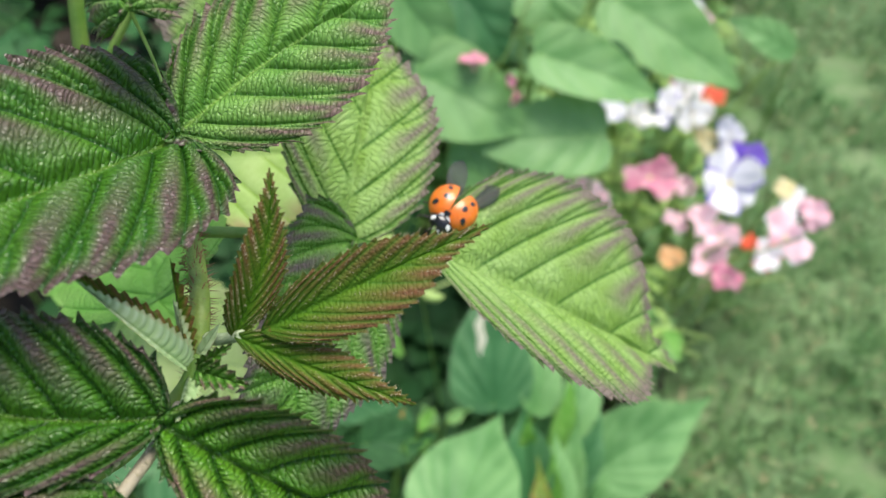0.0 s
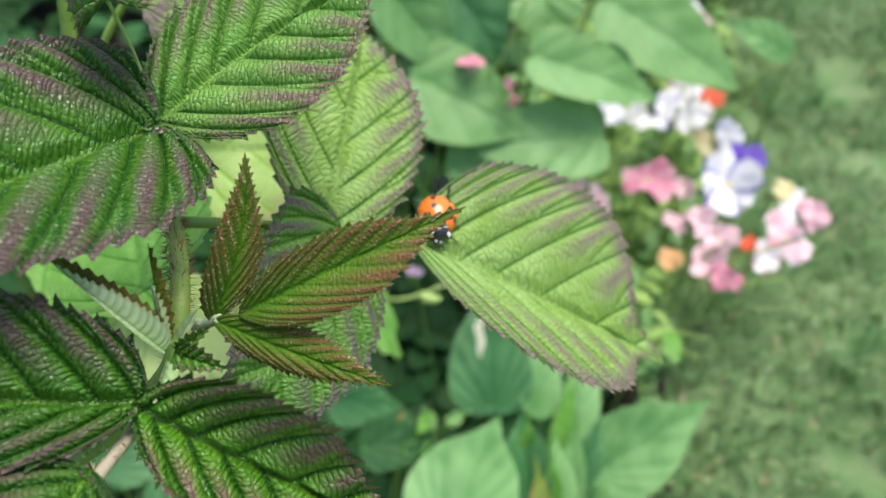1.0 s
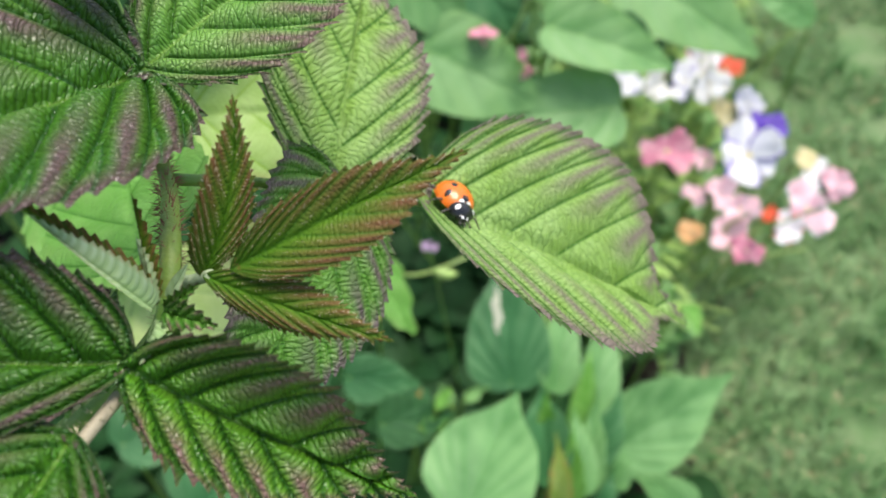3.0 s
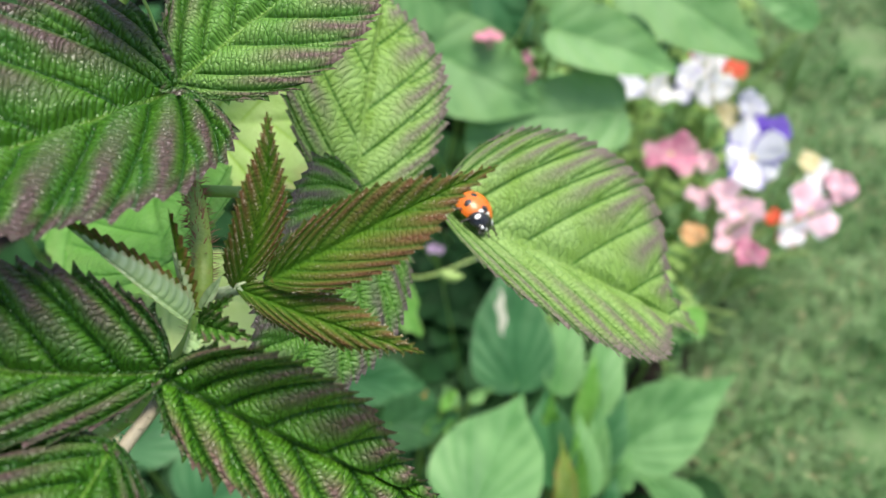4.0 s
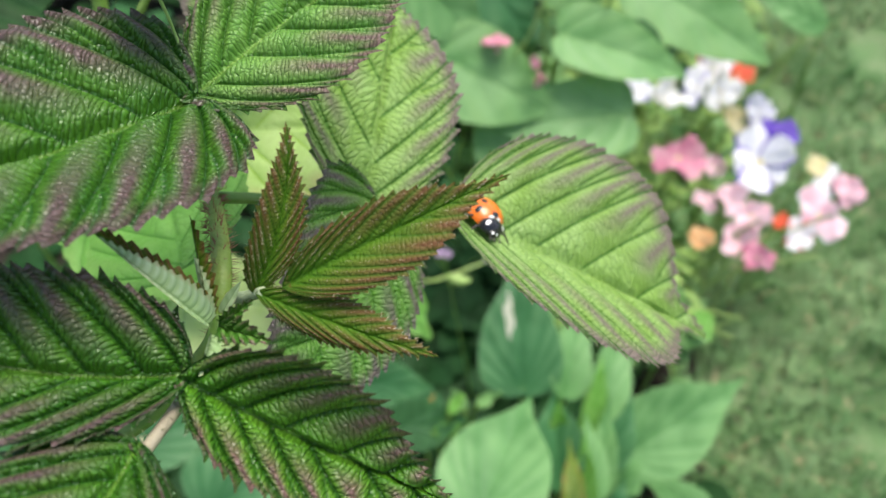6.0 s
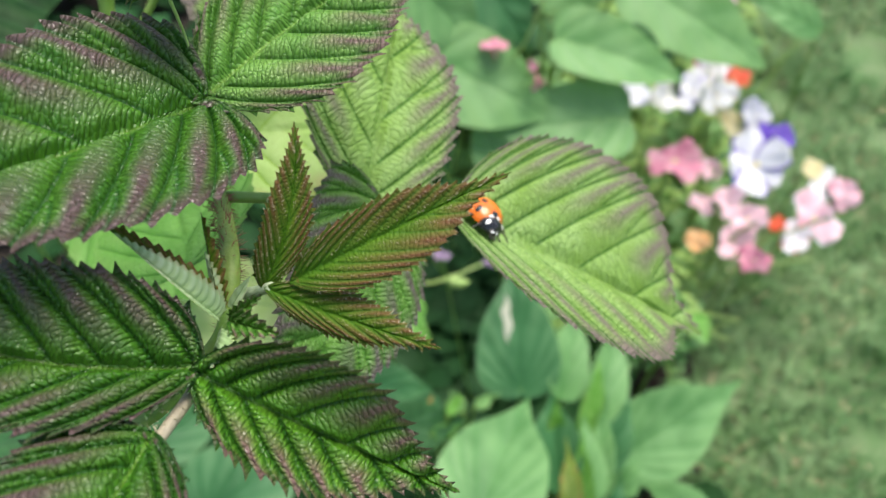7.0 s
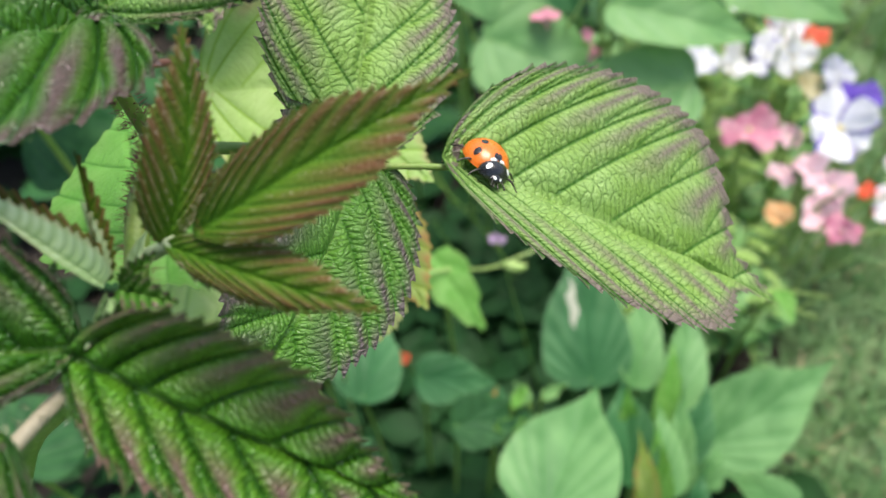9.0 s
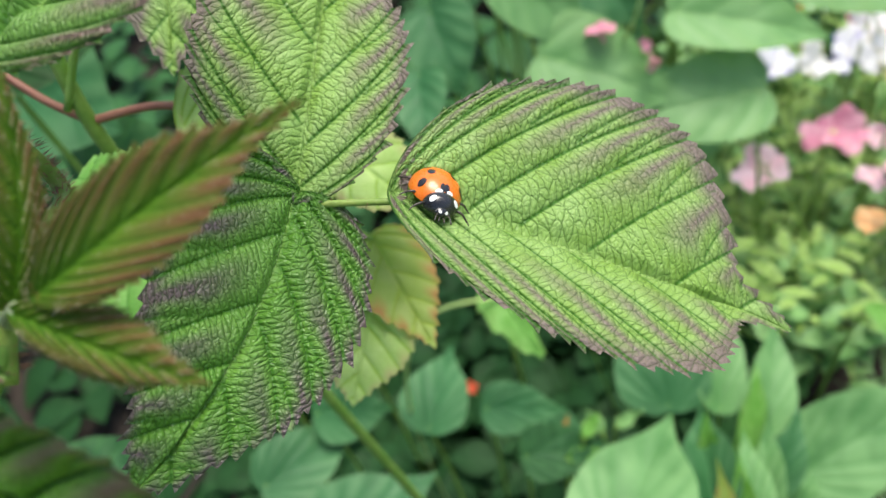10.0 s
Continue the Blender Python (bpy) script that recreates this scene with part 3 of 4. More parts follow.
leaf("folded_leaf", (-26.9, 49.4, 473.8), (-28.2, 54.5, 480.5), (0.9, -0.3, 0.3), 0.8, LEAF_DOWNY, shoot, "downy edge of a bud leaf",
     fold=55, veins=9, pleat=0.25, tooth=0.3, teeth=1, lobes=0.05, taper=0.1, fine=8, seed=27)
leaf("folded_leaf", (-25.2, 49.0, 473.4), (-18.3, 47.2, 474.0), (0.1, -0.4, 0.9), 1.7, LEAF_MID, shoot, "tiny unfolding leaf",
     fold=38, veins=8, pleat=0.45, tooth=0.8, teeth=1, lobes=0.0, taper=0.1, fine=10, seed=24)
leaf("folded_leaf", (-25.0, 49.4, 473.6), (-21.0, 51.5, 476.2), (0.3, -0.4, 0.9), 1.0, LEAF_MID, shoot, "tiny unfolding leaf",
     fold=45, veins=7, pleat=0.35, tooth=0.6, teeth=1, lobes=0.0, taper=0.1, fine=10, seed=28)
leaf("folded_leaf", (-26.0, 47.6, 473.6), (-25.4, 41.6, 474.6), (0.8, -0.2, 0.6), 1.2, LEAF_DOWNY, shoot, "tiny downy bud leaf",
     fold=52, veins=9, pleat=0.4, tooth=0.4, teeth=1, lobes=0.0, taper=0.1, fine=8, seed=25)
leaf("stipule", (-26.0, 52.0, 472.0), (-23.5, 54.5, 475.6), (0.0, -0.6, 0.8), 0.8, LEAF_DOWNY, shoot, "", fold=20, veins=4, pleat=0.1, tooth=0.1, taper=0.1, fine=6, seed=26)

# ---- the three-part leaf on which the beetle walks ----
spray = thing("raspberry_leaf_spray", "three-part raspberry leaf, light green with a plum rim", "leaf")
LIGHT = dict(veins=10, pleat=1.2, tooth=1.7, teeth=3, fine=36, forks=True, cell=(2.6, 1.05), across=44)
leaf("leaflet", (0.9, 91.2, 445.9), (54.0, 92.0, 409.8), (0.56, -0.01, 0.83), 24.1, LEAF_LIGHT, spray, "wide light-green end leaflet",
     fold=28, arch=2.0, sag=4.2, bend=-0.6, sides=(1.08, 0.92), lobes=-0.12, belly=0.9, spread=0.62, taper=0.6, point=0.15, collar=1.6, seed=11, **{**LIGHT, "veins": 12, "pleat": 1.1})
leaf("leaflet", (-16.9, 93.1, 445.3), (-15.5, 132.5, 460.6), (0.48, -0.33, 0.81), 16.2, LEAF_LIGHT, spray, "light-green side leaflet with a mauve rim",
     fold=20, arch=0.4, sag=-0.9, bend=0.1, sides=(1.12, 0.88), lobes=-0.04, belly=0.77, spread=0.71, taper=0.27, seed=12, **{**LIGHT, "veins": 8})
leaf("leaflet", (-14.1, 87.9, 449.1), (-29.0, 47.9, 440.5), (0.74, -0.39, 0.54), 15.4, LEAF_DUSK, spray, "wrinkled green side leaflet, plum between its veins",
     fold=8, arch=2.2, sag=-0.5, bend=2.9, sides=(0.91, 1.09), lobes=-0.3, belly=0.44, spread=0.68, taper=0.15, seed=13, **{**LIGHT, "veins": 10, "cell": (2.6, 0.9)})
tube("petiolule", [(-15.2, 89.4, 447.0), (-8, 90.2, 446.2), (1.2, 91.2, 445.0)], [0.6, 0.52, 0.55], STEM_OLIVE, spray)
bristles("petiolule_hairs", [(-15.2, 89.4, 447.6), (-8, 90.2, 446.6), (1.0, 91.2, 445.6)], 0.5, 14, 1.2, STEM_RED, spray, seed=5)
tube("petiole", [(-15.2, 89.4, 447.4), (-23, 85, 455), (-36.7, 77.6, 463.2)], [0.75, 0.85, 1.0], STEM_GREEN, spray)

# ---- raspberry leaves further back ----
rear = thing("raspberry_shoot", "older raspberry shoot behind, with pale and yellowing leaves", "shrub")
REAR = dict(veins=8, pleat=0.8, tooth=1.2, teeth=2)
leaf("leaflet", (-50, 150, 470), (-48.5, 122, 446.5), (0.2, -0.85, 0.45), 14.0, LEAF_LIGHT, rear, "pale hanging leaflet with a toothed mauve rim", fold=6, seed=31, **REAR)
# pale leaflet; its extra brightness comes from the colour, not from the sun
leaf("leaflet", (-52, 121, 434), (-18, 130, 430), (0.0, -0.4, 0.9), 18.0, LEAF_PALE, rear, "yellow-green leaflet with added brightness painted into its colour", fold=4, seed=32, **REAR)
leaf("leaflet", (-31.8, 131.9, 386), (-15, 108.5, 374.9), (0.35, -0.3, 0.9), 10.0, LEAF_YELLOW, rear, "leaflet turning yellow with an orange rim", fold=8, seed=33, **REAR)
leaf("leaflet", (-32.1, 115.2, 378.3), (-32.7, 94.5, 372.9), (0.2, -0.3, 0.9), 12.0, LEAF_PALE, rear, "pale leaflet in the shade", fold=6, seed=34, **REAR)
leaf("leaflet", (-46, 76, 447), (-64, 110, 440), (0.0, -0.5, 0.85), 16.5, LEAF_REAR, rear, "soft green leaflet in the shade of the shoot", fold=6, seed=35, **REAR)
leaf("leaflet", (-90, 120, 409), (-59, 98, 398), (0.1, -0.4, 0.9), 17.0, LEAF_REAR, rear, "deep green leaflet in the shade of the shoot", fold=6, seed=36, **REAR)
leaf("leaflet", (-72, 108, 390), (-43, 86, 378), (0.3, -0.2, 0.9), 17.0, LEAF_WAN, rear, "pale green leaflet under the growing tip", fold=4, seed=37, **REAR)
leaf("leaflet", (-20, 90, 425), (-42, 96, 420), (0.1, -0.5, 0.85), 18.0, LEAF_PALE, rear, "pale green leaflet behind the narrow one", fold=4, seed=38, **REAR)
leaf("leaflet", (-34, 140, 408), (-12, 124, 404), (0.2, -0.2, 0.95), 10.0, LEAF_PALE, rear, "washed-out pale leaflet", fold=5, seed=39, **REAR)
tube("cane", [(-79, 140, 465), (-80.7, 129.5, 429.7), (-82, 135, 360), (-80, 150, 100), (-80, 160, -155)], [1.6, 1.7, 1.8, 2.4, 3.5], STEM_GREEN, rear)
tube("petiole", [(-96, 132, 446), (-88, 130, 438), (-80.7, 130, 431)], [0.8, 0.9, 1.0], STEM_RED, rear, "red leaf stalk")
tube("petiole", [(-80.7, 130, 431), (-66, 132, 432), (-50, 130, 432)], [1.0, 0.9, 0.8], STEM_RED, rear, "red leaf stalk")
tube("petiole", [(-82, 128, 436), (-66, 140, 460), (-50, 150, 470)], [0.9, 0.8, 0.7], STEM_GREEN, rear)
tube("petiole", [(-80, 135, 400), (-50, 135, 400), (-31.8, 131.9, 386)], [0.9, 0.8, 0.7], STEM_GREEN, rear)


# ---- the flower bed ----
BED = dict(veins=7, pleat=1.2, tooth=0.0, teeth=1, fine=8, across=12, spread=0.75, taper=0.15)
bed_count = [40]


def bed_leaf(name, label, base, tip, up, half, material, **shape):
    """A leaf of the bed with its stalk, which goes down into the soil."""
    bed_count[0] += 1
    base, tip = Vector(base), Vector(tip)
    top = thing(name, label, "leaf", "broad leaves in the bed")
    leaf("blade", base, tip, up, half, material, top, seed=bed_count[0], **{**BED, **dict(fold=8, arch=4.0, lobes=-0.15), **(dict(slant=2.4, veins=9, pleat=0.8, fine=10, taper=0.5, belly=0.32, spread=0.95, wave=0.35) if name == "hosta_leaf" else {}), **shape})
    run = (base - tip).normalized()
    foot = Vector((base.x + run.x * 25, base.y + run.y * 25 + 8, -153))
    mid = base.lerp(foot, 0.35) + Vector((0, 6, 0))
    tube("stalk", [tuple(base), tuple(mid), tuple(foot)], [1.2, 1.5, 2.2], STEM_GREEN, top, sides=7, steps=4)
    return top


bed_leaf("hosta_leaf", "broad pale-green hosta leaf with a pointed tip", (11, 147, 114), (39, 231, 97), (-0.2, -0.5, 0.85), 33.2, LEAF_BRIGHT, fold=14)
bed_leaf("hosta_leaf", "blue-green hosta leaf folded into a dark hollow", (60, 184, 67), (56, 254, 65), (0.0, -0.6, 0.7), 19.1, LEAF_BLUE, fold=42)
bed_leaf("hosta_leaf", "large grey-green hosta leaf with a pointed tip", (127, 258, -45), (232, 336, -45), (0.1, -0.5, 0.85), 36.8, LEAF_BRIGHT, fold=8)
scarred = bed_leaf("hosta_leaf", "dark blue-green hosta leaf with a pale scar", (37, 271, 28), (24, 368, 65), (-0.1, -0.5, 0.86), 32.0, LEAF_BLUE, fold=10)
bed_leaf("hosta_leaf", "narrow bright hosta leaf standing upright", (97, 261, 18), (109, 342, 31), (0.2, -0.6, 0.7), 17.3, LEAF_BRIGHT, fold=20)
bed_leaf("hosta_leaf", "light-green hosta leaf half hidden in the clump", (70, 269, 29), (76, 348, 42), (0.1, -0.6, 0.75), 15.7, LEAF_BRIGHT, fold=16)
bed_leaf("hosta_leaf", "fresh green hosta leaf low in the clump", (84, 189, 39), (81, 249, 43), (0.1, -0.6, 0.75), 13.3, LEAF_BRIGHT, fold=20)
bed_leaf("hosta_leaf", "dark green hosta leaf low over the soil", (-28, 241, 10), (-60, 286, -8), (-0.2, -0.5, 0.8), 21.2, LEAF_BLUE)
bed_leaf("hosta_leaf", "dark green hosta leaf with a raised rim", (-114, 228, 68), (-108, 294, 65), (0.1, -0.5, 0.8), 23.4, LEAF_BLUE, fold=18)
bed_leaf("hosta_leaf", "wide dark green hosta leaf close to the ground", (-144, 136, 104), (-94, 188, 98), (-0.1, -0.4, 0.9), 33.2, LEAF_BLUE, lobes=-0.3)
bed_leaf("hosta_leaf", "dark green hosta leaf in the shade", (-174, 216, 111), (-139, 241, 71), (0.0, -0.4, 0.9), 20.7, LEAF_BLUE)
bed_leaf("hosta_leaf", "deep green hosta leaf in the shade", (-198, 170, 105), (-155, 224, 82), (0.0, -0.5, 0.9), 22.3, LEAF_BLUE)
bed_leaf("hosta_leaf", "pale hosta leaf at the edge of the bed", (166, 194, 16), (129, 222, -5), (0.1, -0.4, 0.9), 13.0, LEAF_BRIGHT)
bed_leaf("hosta_leaf", "hosta leaf beside the bare soil, coloured dim for shade", (-49, 213, 68), (0, 231, 52), (0.0, -0.4, 0.9), 18.1, LEAF_DIM)
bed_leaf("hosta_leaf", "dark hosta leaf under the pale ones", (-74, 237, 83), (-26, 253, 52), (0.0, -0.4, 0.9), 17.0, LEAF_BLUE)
bed_leaf("hosta_leaf", "leaf low beside the shoot, coloured dim for shade", (-208, 109, 241), (-193, 149, 224), (0.0, -0.4, 0.9), 23.9, LEAF_DIM)
bed_leaf("bean_leaf", "broad bright-green leaf in the bed", (-63, 489, 229), (-11, 476, 170), (0.05, -0.55, 0.83), 26.7, LEAF_BRIGHT, lobes=-0.3)
bed_leaf("bean_leaf", "broad dull green leaf in the bed", (-21, 546, 199), (25, 514, 154), (0.05, -0.55, 0.83), 33.7, LEAF_BLUE, lobes=-0.3)
bed_leaf("bean_leaf", "large soft green leaf with a pale midrib", (-40, 456, 179), (47, 448, 139), (0.05, -0.55, 0.83), 37.8, LEAF_BACK, lobes=-0.3, fold=6)
bed_leaf("bean_leaf", "large heart-shaped green leaf by the flowers", (49, 485, 184), (149, 490, 148), (0.2, -0.4, 0.85), 28.9, LEAF_BACK, lobes=-0.35, fold=16)
bed_leaf("bean_leaf", "large pale heart-shaped leaf by the flowers", (102, 460, 132), (-3, 432, 135), (0.05, -0.55, 0.83), 32.8, LEAF_BACK, lobes=-0.3)
bed_leaf("bean_leaf", "broad soft green leaf near the lawn", (113, 588, 168), (237, 560, 108), (0.1, -0.5, 0.8), 40.5, LEAF_BACK, lobes=-0.3)
bed_leaf("bean_leaf", "oval pale-green leaf by the lawn", (292, 617, 109), (224, 632, 130), (0.05, -0.55, 0.83), 17.7, LEAF_BRIGHT, lobes=-0.05)
bed_leaf("bean_leaf", "mid-green leaf under the larger ones", (53, 561, 188), (61, 538, 155), (0.05, -0.55, 0.83), 29.8, LEAF_BACK, lobes=-0.3)
bed_leaf("bean_leaf", "bright green leaf under the larger ones", (13, 421, 110), (-12, 448, 137), (0.05, -0.55, 0.83), 20.4, LEAF_BACK)
bed_leaf("bean_leaf", "soft green leaf low in the bed", (63, 432, 96), (43, 473, 106), (0.05, -0.55, 0.83), 28.4, LEAF_BACK, lobes=-0.2)
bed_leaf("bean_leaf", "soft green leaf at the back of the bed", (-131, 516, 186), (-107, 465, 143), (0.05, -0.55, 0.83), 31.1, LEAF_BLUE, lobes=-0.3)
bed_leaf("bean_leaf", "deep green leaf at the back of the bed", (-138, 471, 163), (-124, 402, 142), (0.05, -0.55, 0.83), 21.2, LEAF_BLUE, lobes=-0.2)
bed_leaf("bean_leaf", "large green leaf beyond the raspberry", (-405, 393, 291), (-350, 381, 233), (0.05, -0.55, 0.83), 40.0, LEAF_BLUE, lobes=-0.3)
# this leaf's darkness is painted shade, from its near-black material
bed_leaf("bean_leaf", "broad leaf beyond the raspberry, coloured as if in deep shade", (-185, 207, 396), (-158, 234, 384), (0.05, -0.55, 0.83), 19.5, LEAF_SHADE, lobes=-0.3)
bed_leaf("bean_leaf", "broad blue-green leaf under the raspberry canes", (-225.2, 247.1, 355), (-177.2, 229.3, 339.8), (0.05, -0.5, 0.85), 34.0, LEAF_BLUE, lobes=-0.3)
bed_leaf("bean_leaf", "leaf behind the raspberry canes, coloured dim for shade", (-222.2, 234.3, 304.5), (-171.5, 252.7, 311.3), (0.1, -0.5, 0.85), 30.0, LEAF_DIM, lobes=-0.3)
bed_leaf("small_leaf", "small yellow-green leaf at the edge of the bed", (163, 329, 62), (168, 299, 68), (0.05, -0.55, 0.83), 7.1, LEAF_REAR, lobes=0.0)
bed_leaf("small_leaf", "light-green lobed leaf in the shade of the raspberry", (-54, 260, 187), (-24, 218, 178), (0.0, -0.5, 0.85), 12.6, LEAF_REAR, tooth=3.0, teeth=1, veins=4)


rng = random.Random(17)
for n in range(12):
    x, y, z, turn = rng.uniform(-130, 110), rng.uniform(500, 660), rng.uniform(110, 185), rng.uniform(-1.2, 1.2)
    size = rng.uniform(34, 58)
    bed_leaf("bean_leaf", "smaller green leaf behind the broad ones", (x, y, z), (x + size * math.sin(turn), y - size * math.cos(turn) * 0.8, z - 18), (rng.uniform(-0.3, 0.3), -0.4, 0.85), size * 0.42,
             (LEAF_BACK, LEAF_DIM, LEAF_BLUE)[n % 3], lobes=-0.28)

bed_leaf("small_leaf", "brown withered leaf hanging low in the shade", (-150, 250, 150), (-118, 236, 130), (0.1, -0.5, 0.85), 11, LEAF_DEAD, tooth=1.5, wave=2.5)
bed_leaf("small_leaf", "yellow-brown dead leaf on the soil", (-84, 168, -60), (-66, 150, -70), (0.1, -0.4, 0.9), 14, LEAF_DEAD, tooth=1.5, wave=3.0)

# young upright leaves in the heart of the clump
HEART = [(58, 214, 44, 57, 238, 92, 11, LEAF_REAR), (76, 176, 52, 72, 214, 96, 9, LEAF_REAR), (92, 202, 10, 96, 262, 52, 12, LEAF_BRIGHT), (66, 168, 80, 60, 196, 118, 8, LEAF_YELLOW),
         (101, 226, 8, 118, 274, 30, 13, LEAF_BLUE), (84, 236, 22, 92, 290, 58, 11, LEAF_REAR), (112, 214, -12, 126, 240, 2, 12, LEAF_BRIGHT), (96, 178, 24, 108, 206, 40, 10, LEAF_BLUE)]
for x, y, z, x1, y1, z1, half, material in HEART:
    bed_leaf("hosta_leaf", "narrow yellow-green leaf in the heart of the clump" if material in (LEAF_REAR, LEAF_YELLOW) else "narrow green leaf in the heart of the clump",
             (x, y, z), (x1, y1, z1), (0.15, -0.6, 0.7), half, material, fold=24, wave=1.2)
# small leaves beside the bare soil
for x, y, z, turn, half, material in ((-14, 226, 70, 0.4, 5, LEAF_REAR), (-4, 236, 56, -0.5, 6, LEAF_BACK), (-24, 214, 64, 1.1, 5, LEAF_REAR), (-30, 232, 48, 0.1, 4, LEAF_DEAD), (4, 246, 44, 0.8, 5, LEAF_BACK), (-8, 220, 44, -1.0, 4, LEAF_REAR)):
    bed_leaf("small_leaf", "small fresh leaf beside the bare soil" if material != LEAF_DEAD else "small withered leaf beside the bare soil", (x, y, z), (x + 24 * math.sin(turn), y + 22 * math.cos(turn), z - 6), (0.1, -0.5, 0.8), half, material, tooth=1.2, wave=2.0, lobes=0.1, fold=30, arch=-5.0)

blade = scarred.children[0]
row = [v.co for v in blade.data.vertices if 0.035 < v.co.x < 0.075 and 0.004 < v.co.y < 0.009]
bm = bmesh.new()
ring = []
for k in range(14):
    x = 0.035 + 0.038 * k / 13
    w = 0.0036 * math.sin(math.pi * (k + 0.5) / 14) + 0.0003 * math.sin(5 * k)
    z = min(row, key=lambda c: abs(c.x - x)).z + 0.0012
    ring.append([bm.verts.new((x, 0.0065 + 0.001 * math.sin(k) + e * w, z + (0.0 if e == 0 else -0.0006))) for e in (-1, 0, 1)])
for one, two in zip(ring, ring[1:]):
    for k in range(2):
        bm.faces.new((one[k], two[k], two[k + 1], one[k + 1]))
part("scar", bm, SCAR, blade, "pale dry scar")


def petal_mesh(length, wide, dish, notch, seed):
    """One petal in metres along x, cupped, with a wavy rim."""
    rng = random.Random(seed)
    n, m = 8, 6
    verts, faces = [], []
    for i in range(n + 1):
        u = i / n
        w = wide * (0.16 + 0.84 * math.sin(math.pi * min(1, u ** 0.8 * 0.62)) ** 1.0) * (1 if u < 0.8 else math.sqrt(max(0.02, 1 - ((u - 0.8) / 0.21) ** 2)))
        for j in range(m + 1):
            v = j / m * 2 - 1
            x = length * (u - (notch * (1 - v * v) if u > 0.95 else 0))
            z = dish * length * (u ** 2) * 0.5 + 0.05 * length * math.sin(5 * v + 6 * u + seed) * u - 0.10 * length * v * v * u
            verts.append((x, v * w / 2, z + rng.uniform(-0.01, 0.01) * length))
    for i in range(n):
        for j in range(m):
            k = i * (m + 1) + j
            faces.append((k, k + m + 1, k + m + 2, k + 1))
    data = bpy.data.meshes.new("petal")
    data.from_pydata(verts, [], faces)
    return data


flower_count = [0]


def flower(label, centre, facing, size, material, star=None, aside=0, stout=1.0):
    """An open five-petalled flower on a stalk; with star, a narrower second colour down the middle of each petal."""
    flower_count[0] += 1
    n = flower_count[0]
    top = thing("flower", label, "flower", "flowers in the bed")
    half = size / 2000
    m = laid(mm(*centre), mm(*centre) + Vector((0.7, 0.2, 0.1)), facing)
    data = petal_mesh(half, half * 1.02, 0.25, 0.1, n)
    inner = petal_mesh(half * 1.0, half * 0.86, 0.25, 0.0, n) if star else None
    for k in range(5):
        turn = m @ pose(0, 0, 0, 0, 0, 72 * k + 23 * n) @ Matrix.Scale(1 + 0.22 * math.sin(3.1 * k + 1.7 * n), 4) @ pose(0, 0, 0, 0, -14 * math.sin(2.3 * k + n))
        p = part_of("petal", data, material, top)
        p.matrix_basis = turn @ pose(0, 0, 0.0006 * k, 0, -8, 0)
        if star:
            q = part_of("petal_stripe", inner, star, top)
            q.matrix_basis = turn @ pose(0, 0, 0.0006 * k + 0.0012, 0, -8, 0)
    bm = bmesh.new()
    bmesh.ops.create_uvsphere(bm, u_segments=10, v_segments=6, radius=half * 0.14)
    eye = part("throat", bm, CREAM, top)
    eye.matrix_basis = m @ pose(0, 0, half * 0.06)
    c = Vector(centre)
    back = m.to_3x3() @ Vector((0, 0, -1))
    neck = c + back * size * 0.42
    tube("calyx", [tuple(c - back * 0.5), tuple(c + back * size * 0.2), tuple(neck)], [size * 0.09, size * 0.06, size * 0.07], material, top, sides=8, steps=3)
    foot = (neck.x + aside + 12 * math.sin(n * 2.3), neck.y + 15, -153)
    tube("stalk", [tuple(neck), tuple(neck.lerp(Vector(foot), 0.3) + back * 6), foot], [1.3 * stout, 1.4 * stout, 1.8 * stout], STEM_LIGHT if stout == 1 else STEM_GREEN, top, sides=6, steps=4)
    return top


flower("deep pink petunia, half open", (171, 515, 31), (-0.2, -0.4, 0.9), 42, PINK)
flower("small pink petunia turned aside", (207, 520, 19), (0.6, -0.3, 0.7), 23, ROSE)
flower("small pale pink petunia on a stalk", (198, 484, 11), (0.0, -0.55, 0.83), 21, ROSE)
flower("violet petunia with a white star", (241, 510, 38), (0.05, -0.6, 0.8), 58, VIOLET, star=WHITE)
flower("pink petunia in a cluster", (217, 475, 24), (-0.2, -0.5, 0.8), 27, ROSE)
flower("pink petunia in a cluster", (233, 462, 19), (0.1, -0.5, 0.85), 32, ROSE)
flower("pale pink petunia in a cluster", (220, 443, 11), (-0.1, -0.6, 0.8), 33, ROSE)
flower("salmon petunia in a cluster", (234, 422, 13), (0.2, -0.7, 0.7), 27, PINK)
flower("small peach flower near the soil", (192, 446, 3), (0.0, -0.55, 0.83), 22, PEACH)
flower("white petunia streaked with red", (290, 466, 21), (0.1, -0.5, 0.85), 44, WHITE, star=ROSE)
flower("pink and white petunia turned aside", (321, 496, 22), (0.5, -0.4, 0.75), 31, PINK, star=ROSE)
flower("white petunia half behind the others", (305, 507, 23), (0.0, -0.55, 0.83), 28, WHITE)
flower("red petunia with white edges", (273, 450, 13), (-0.2, -0.7, 0.7), 31, SCARLET, star=WHITE)
flower("small red flower half hidden", (262, 467, 8), (0.0, -0.55, 0.83), 16, SCARLET)
flower("cream bud among the leaves", (292, 513, 36), (0.0, -0.55, 0.83), 21, CREAM)
flower("dark violet petunia half open", (269, 560, 27), (0.2, -0.3, 0.9), 33, VIOLET)
flower("violet petunia with a white star", (257, 591, 25), (0.2, -0.5, 0.85), 34, VIOLET, star=WHITE)
flower("cream flower in the row", (237, 591, 16), (0.0, -0.55, 0.83), 28, CREAM)
flower("violet petunia with a white star", (198, 616, 28), (-0.1, -0.4, 0.9), 37, VIOLET, star=WHITE)
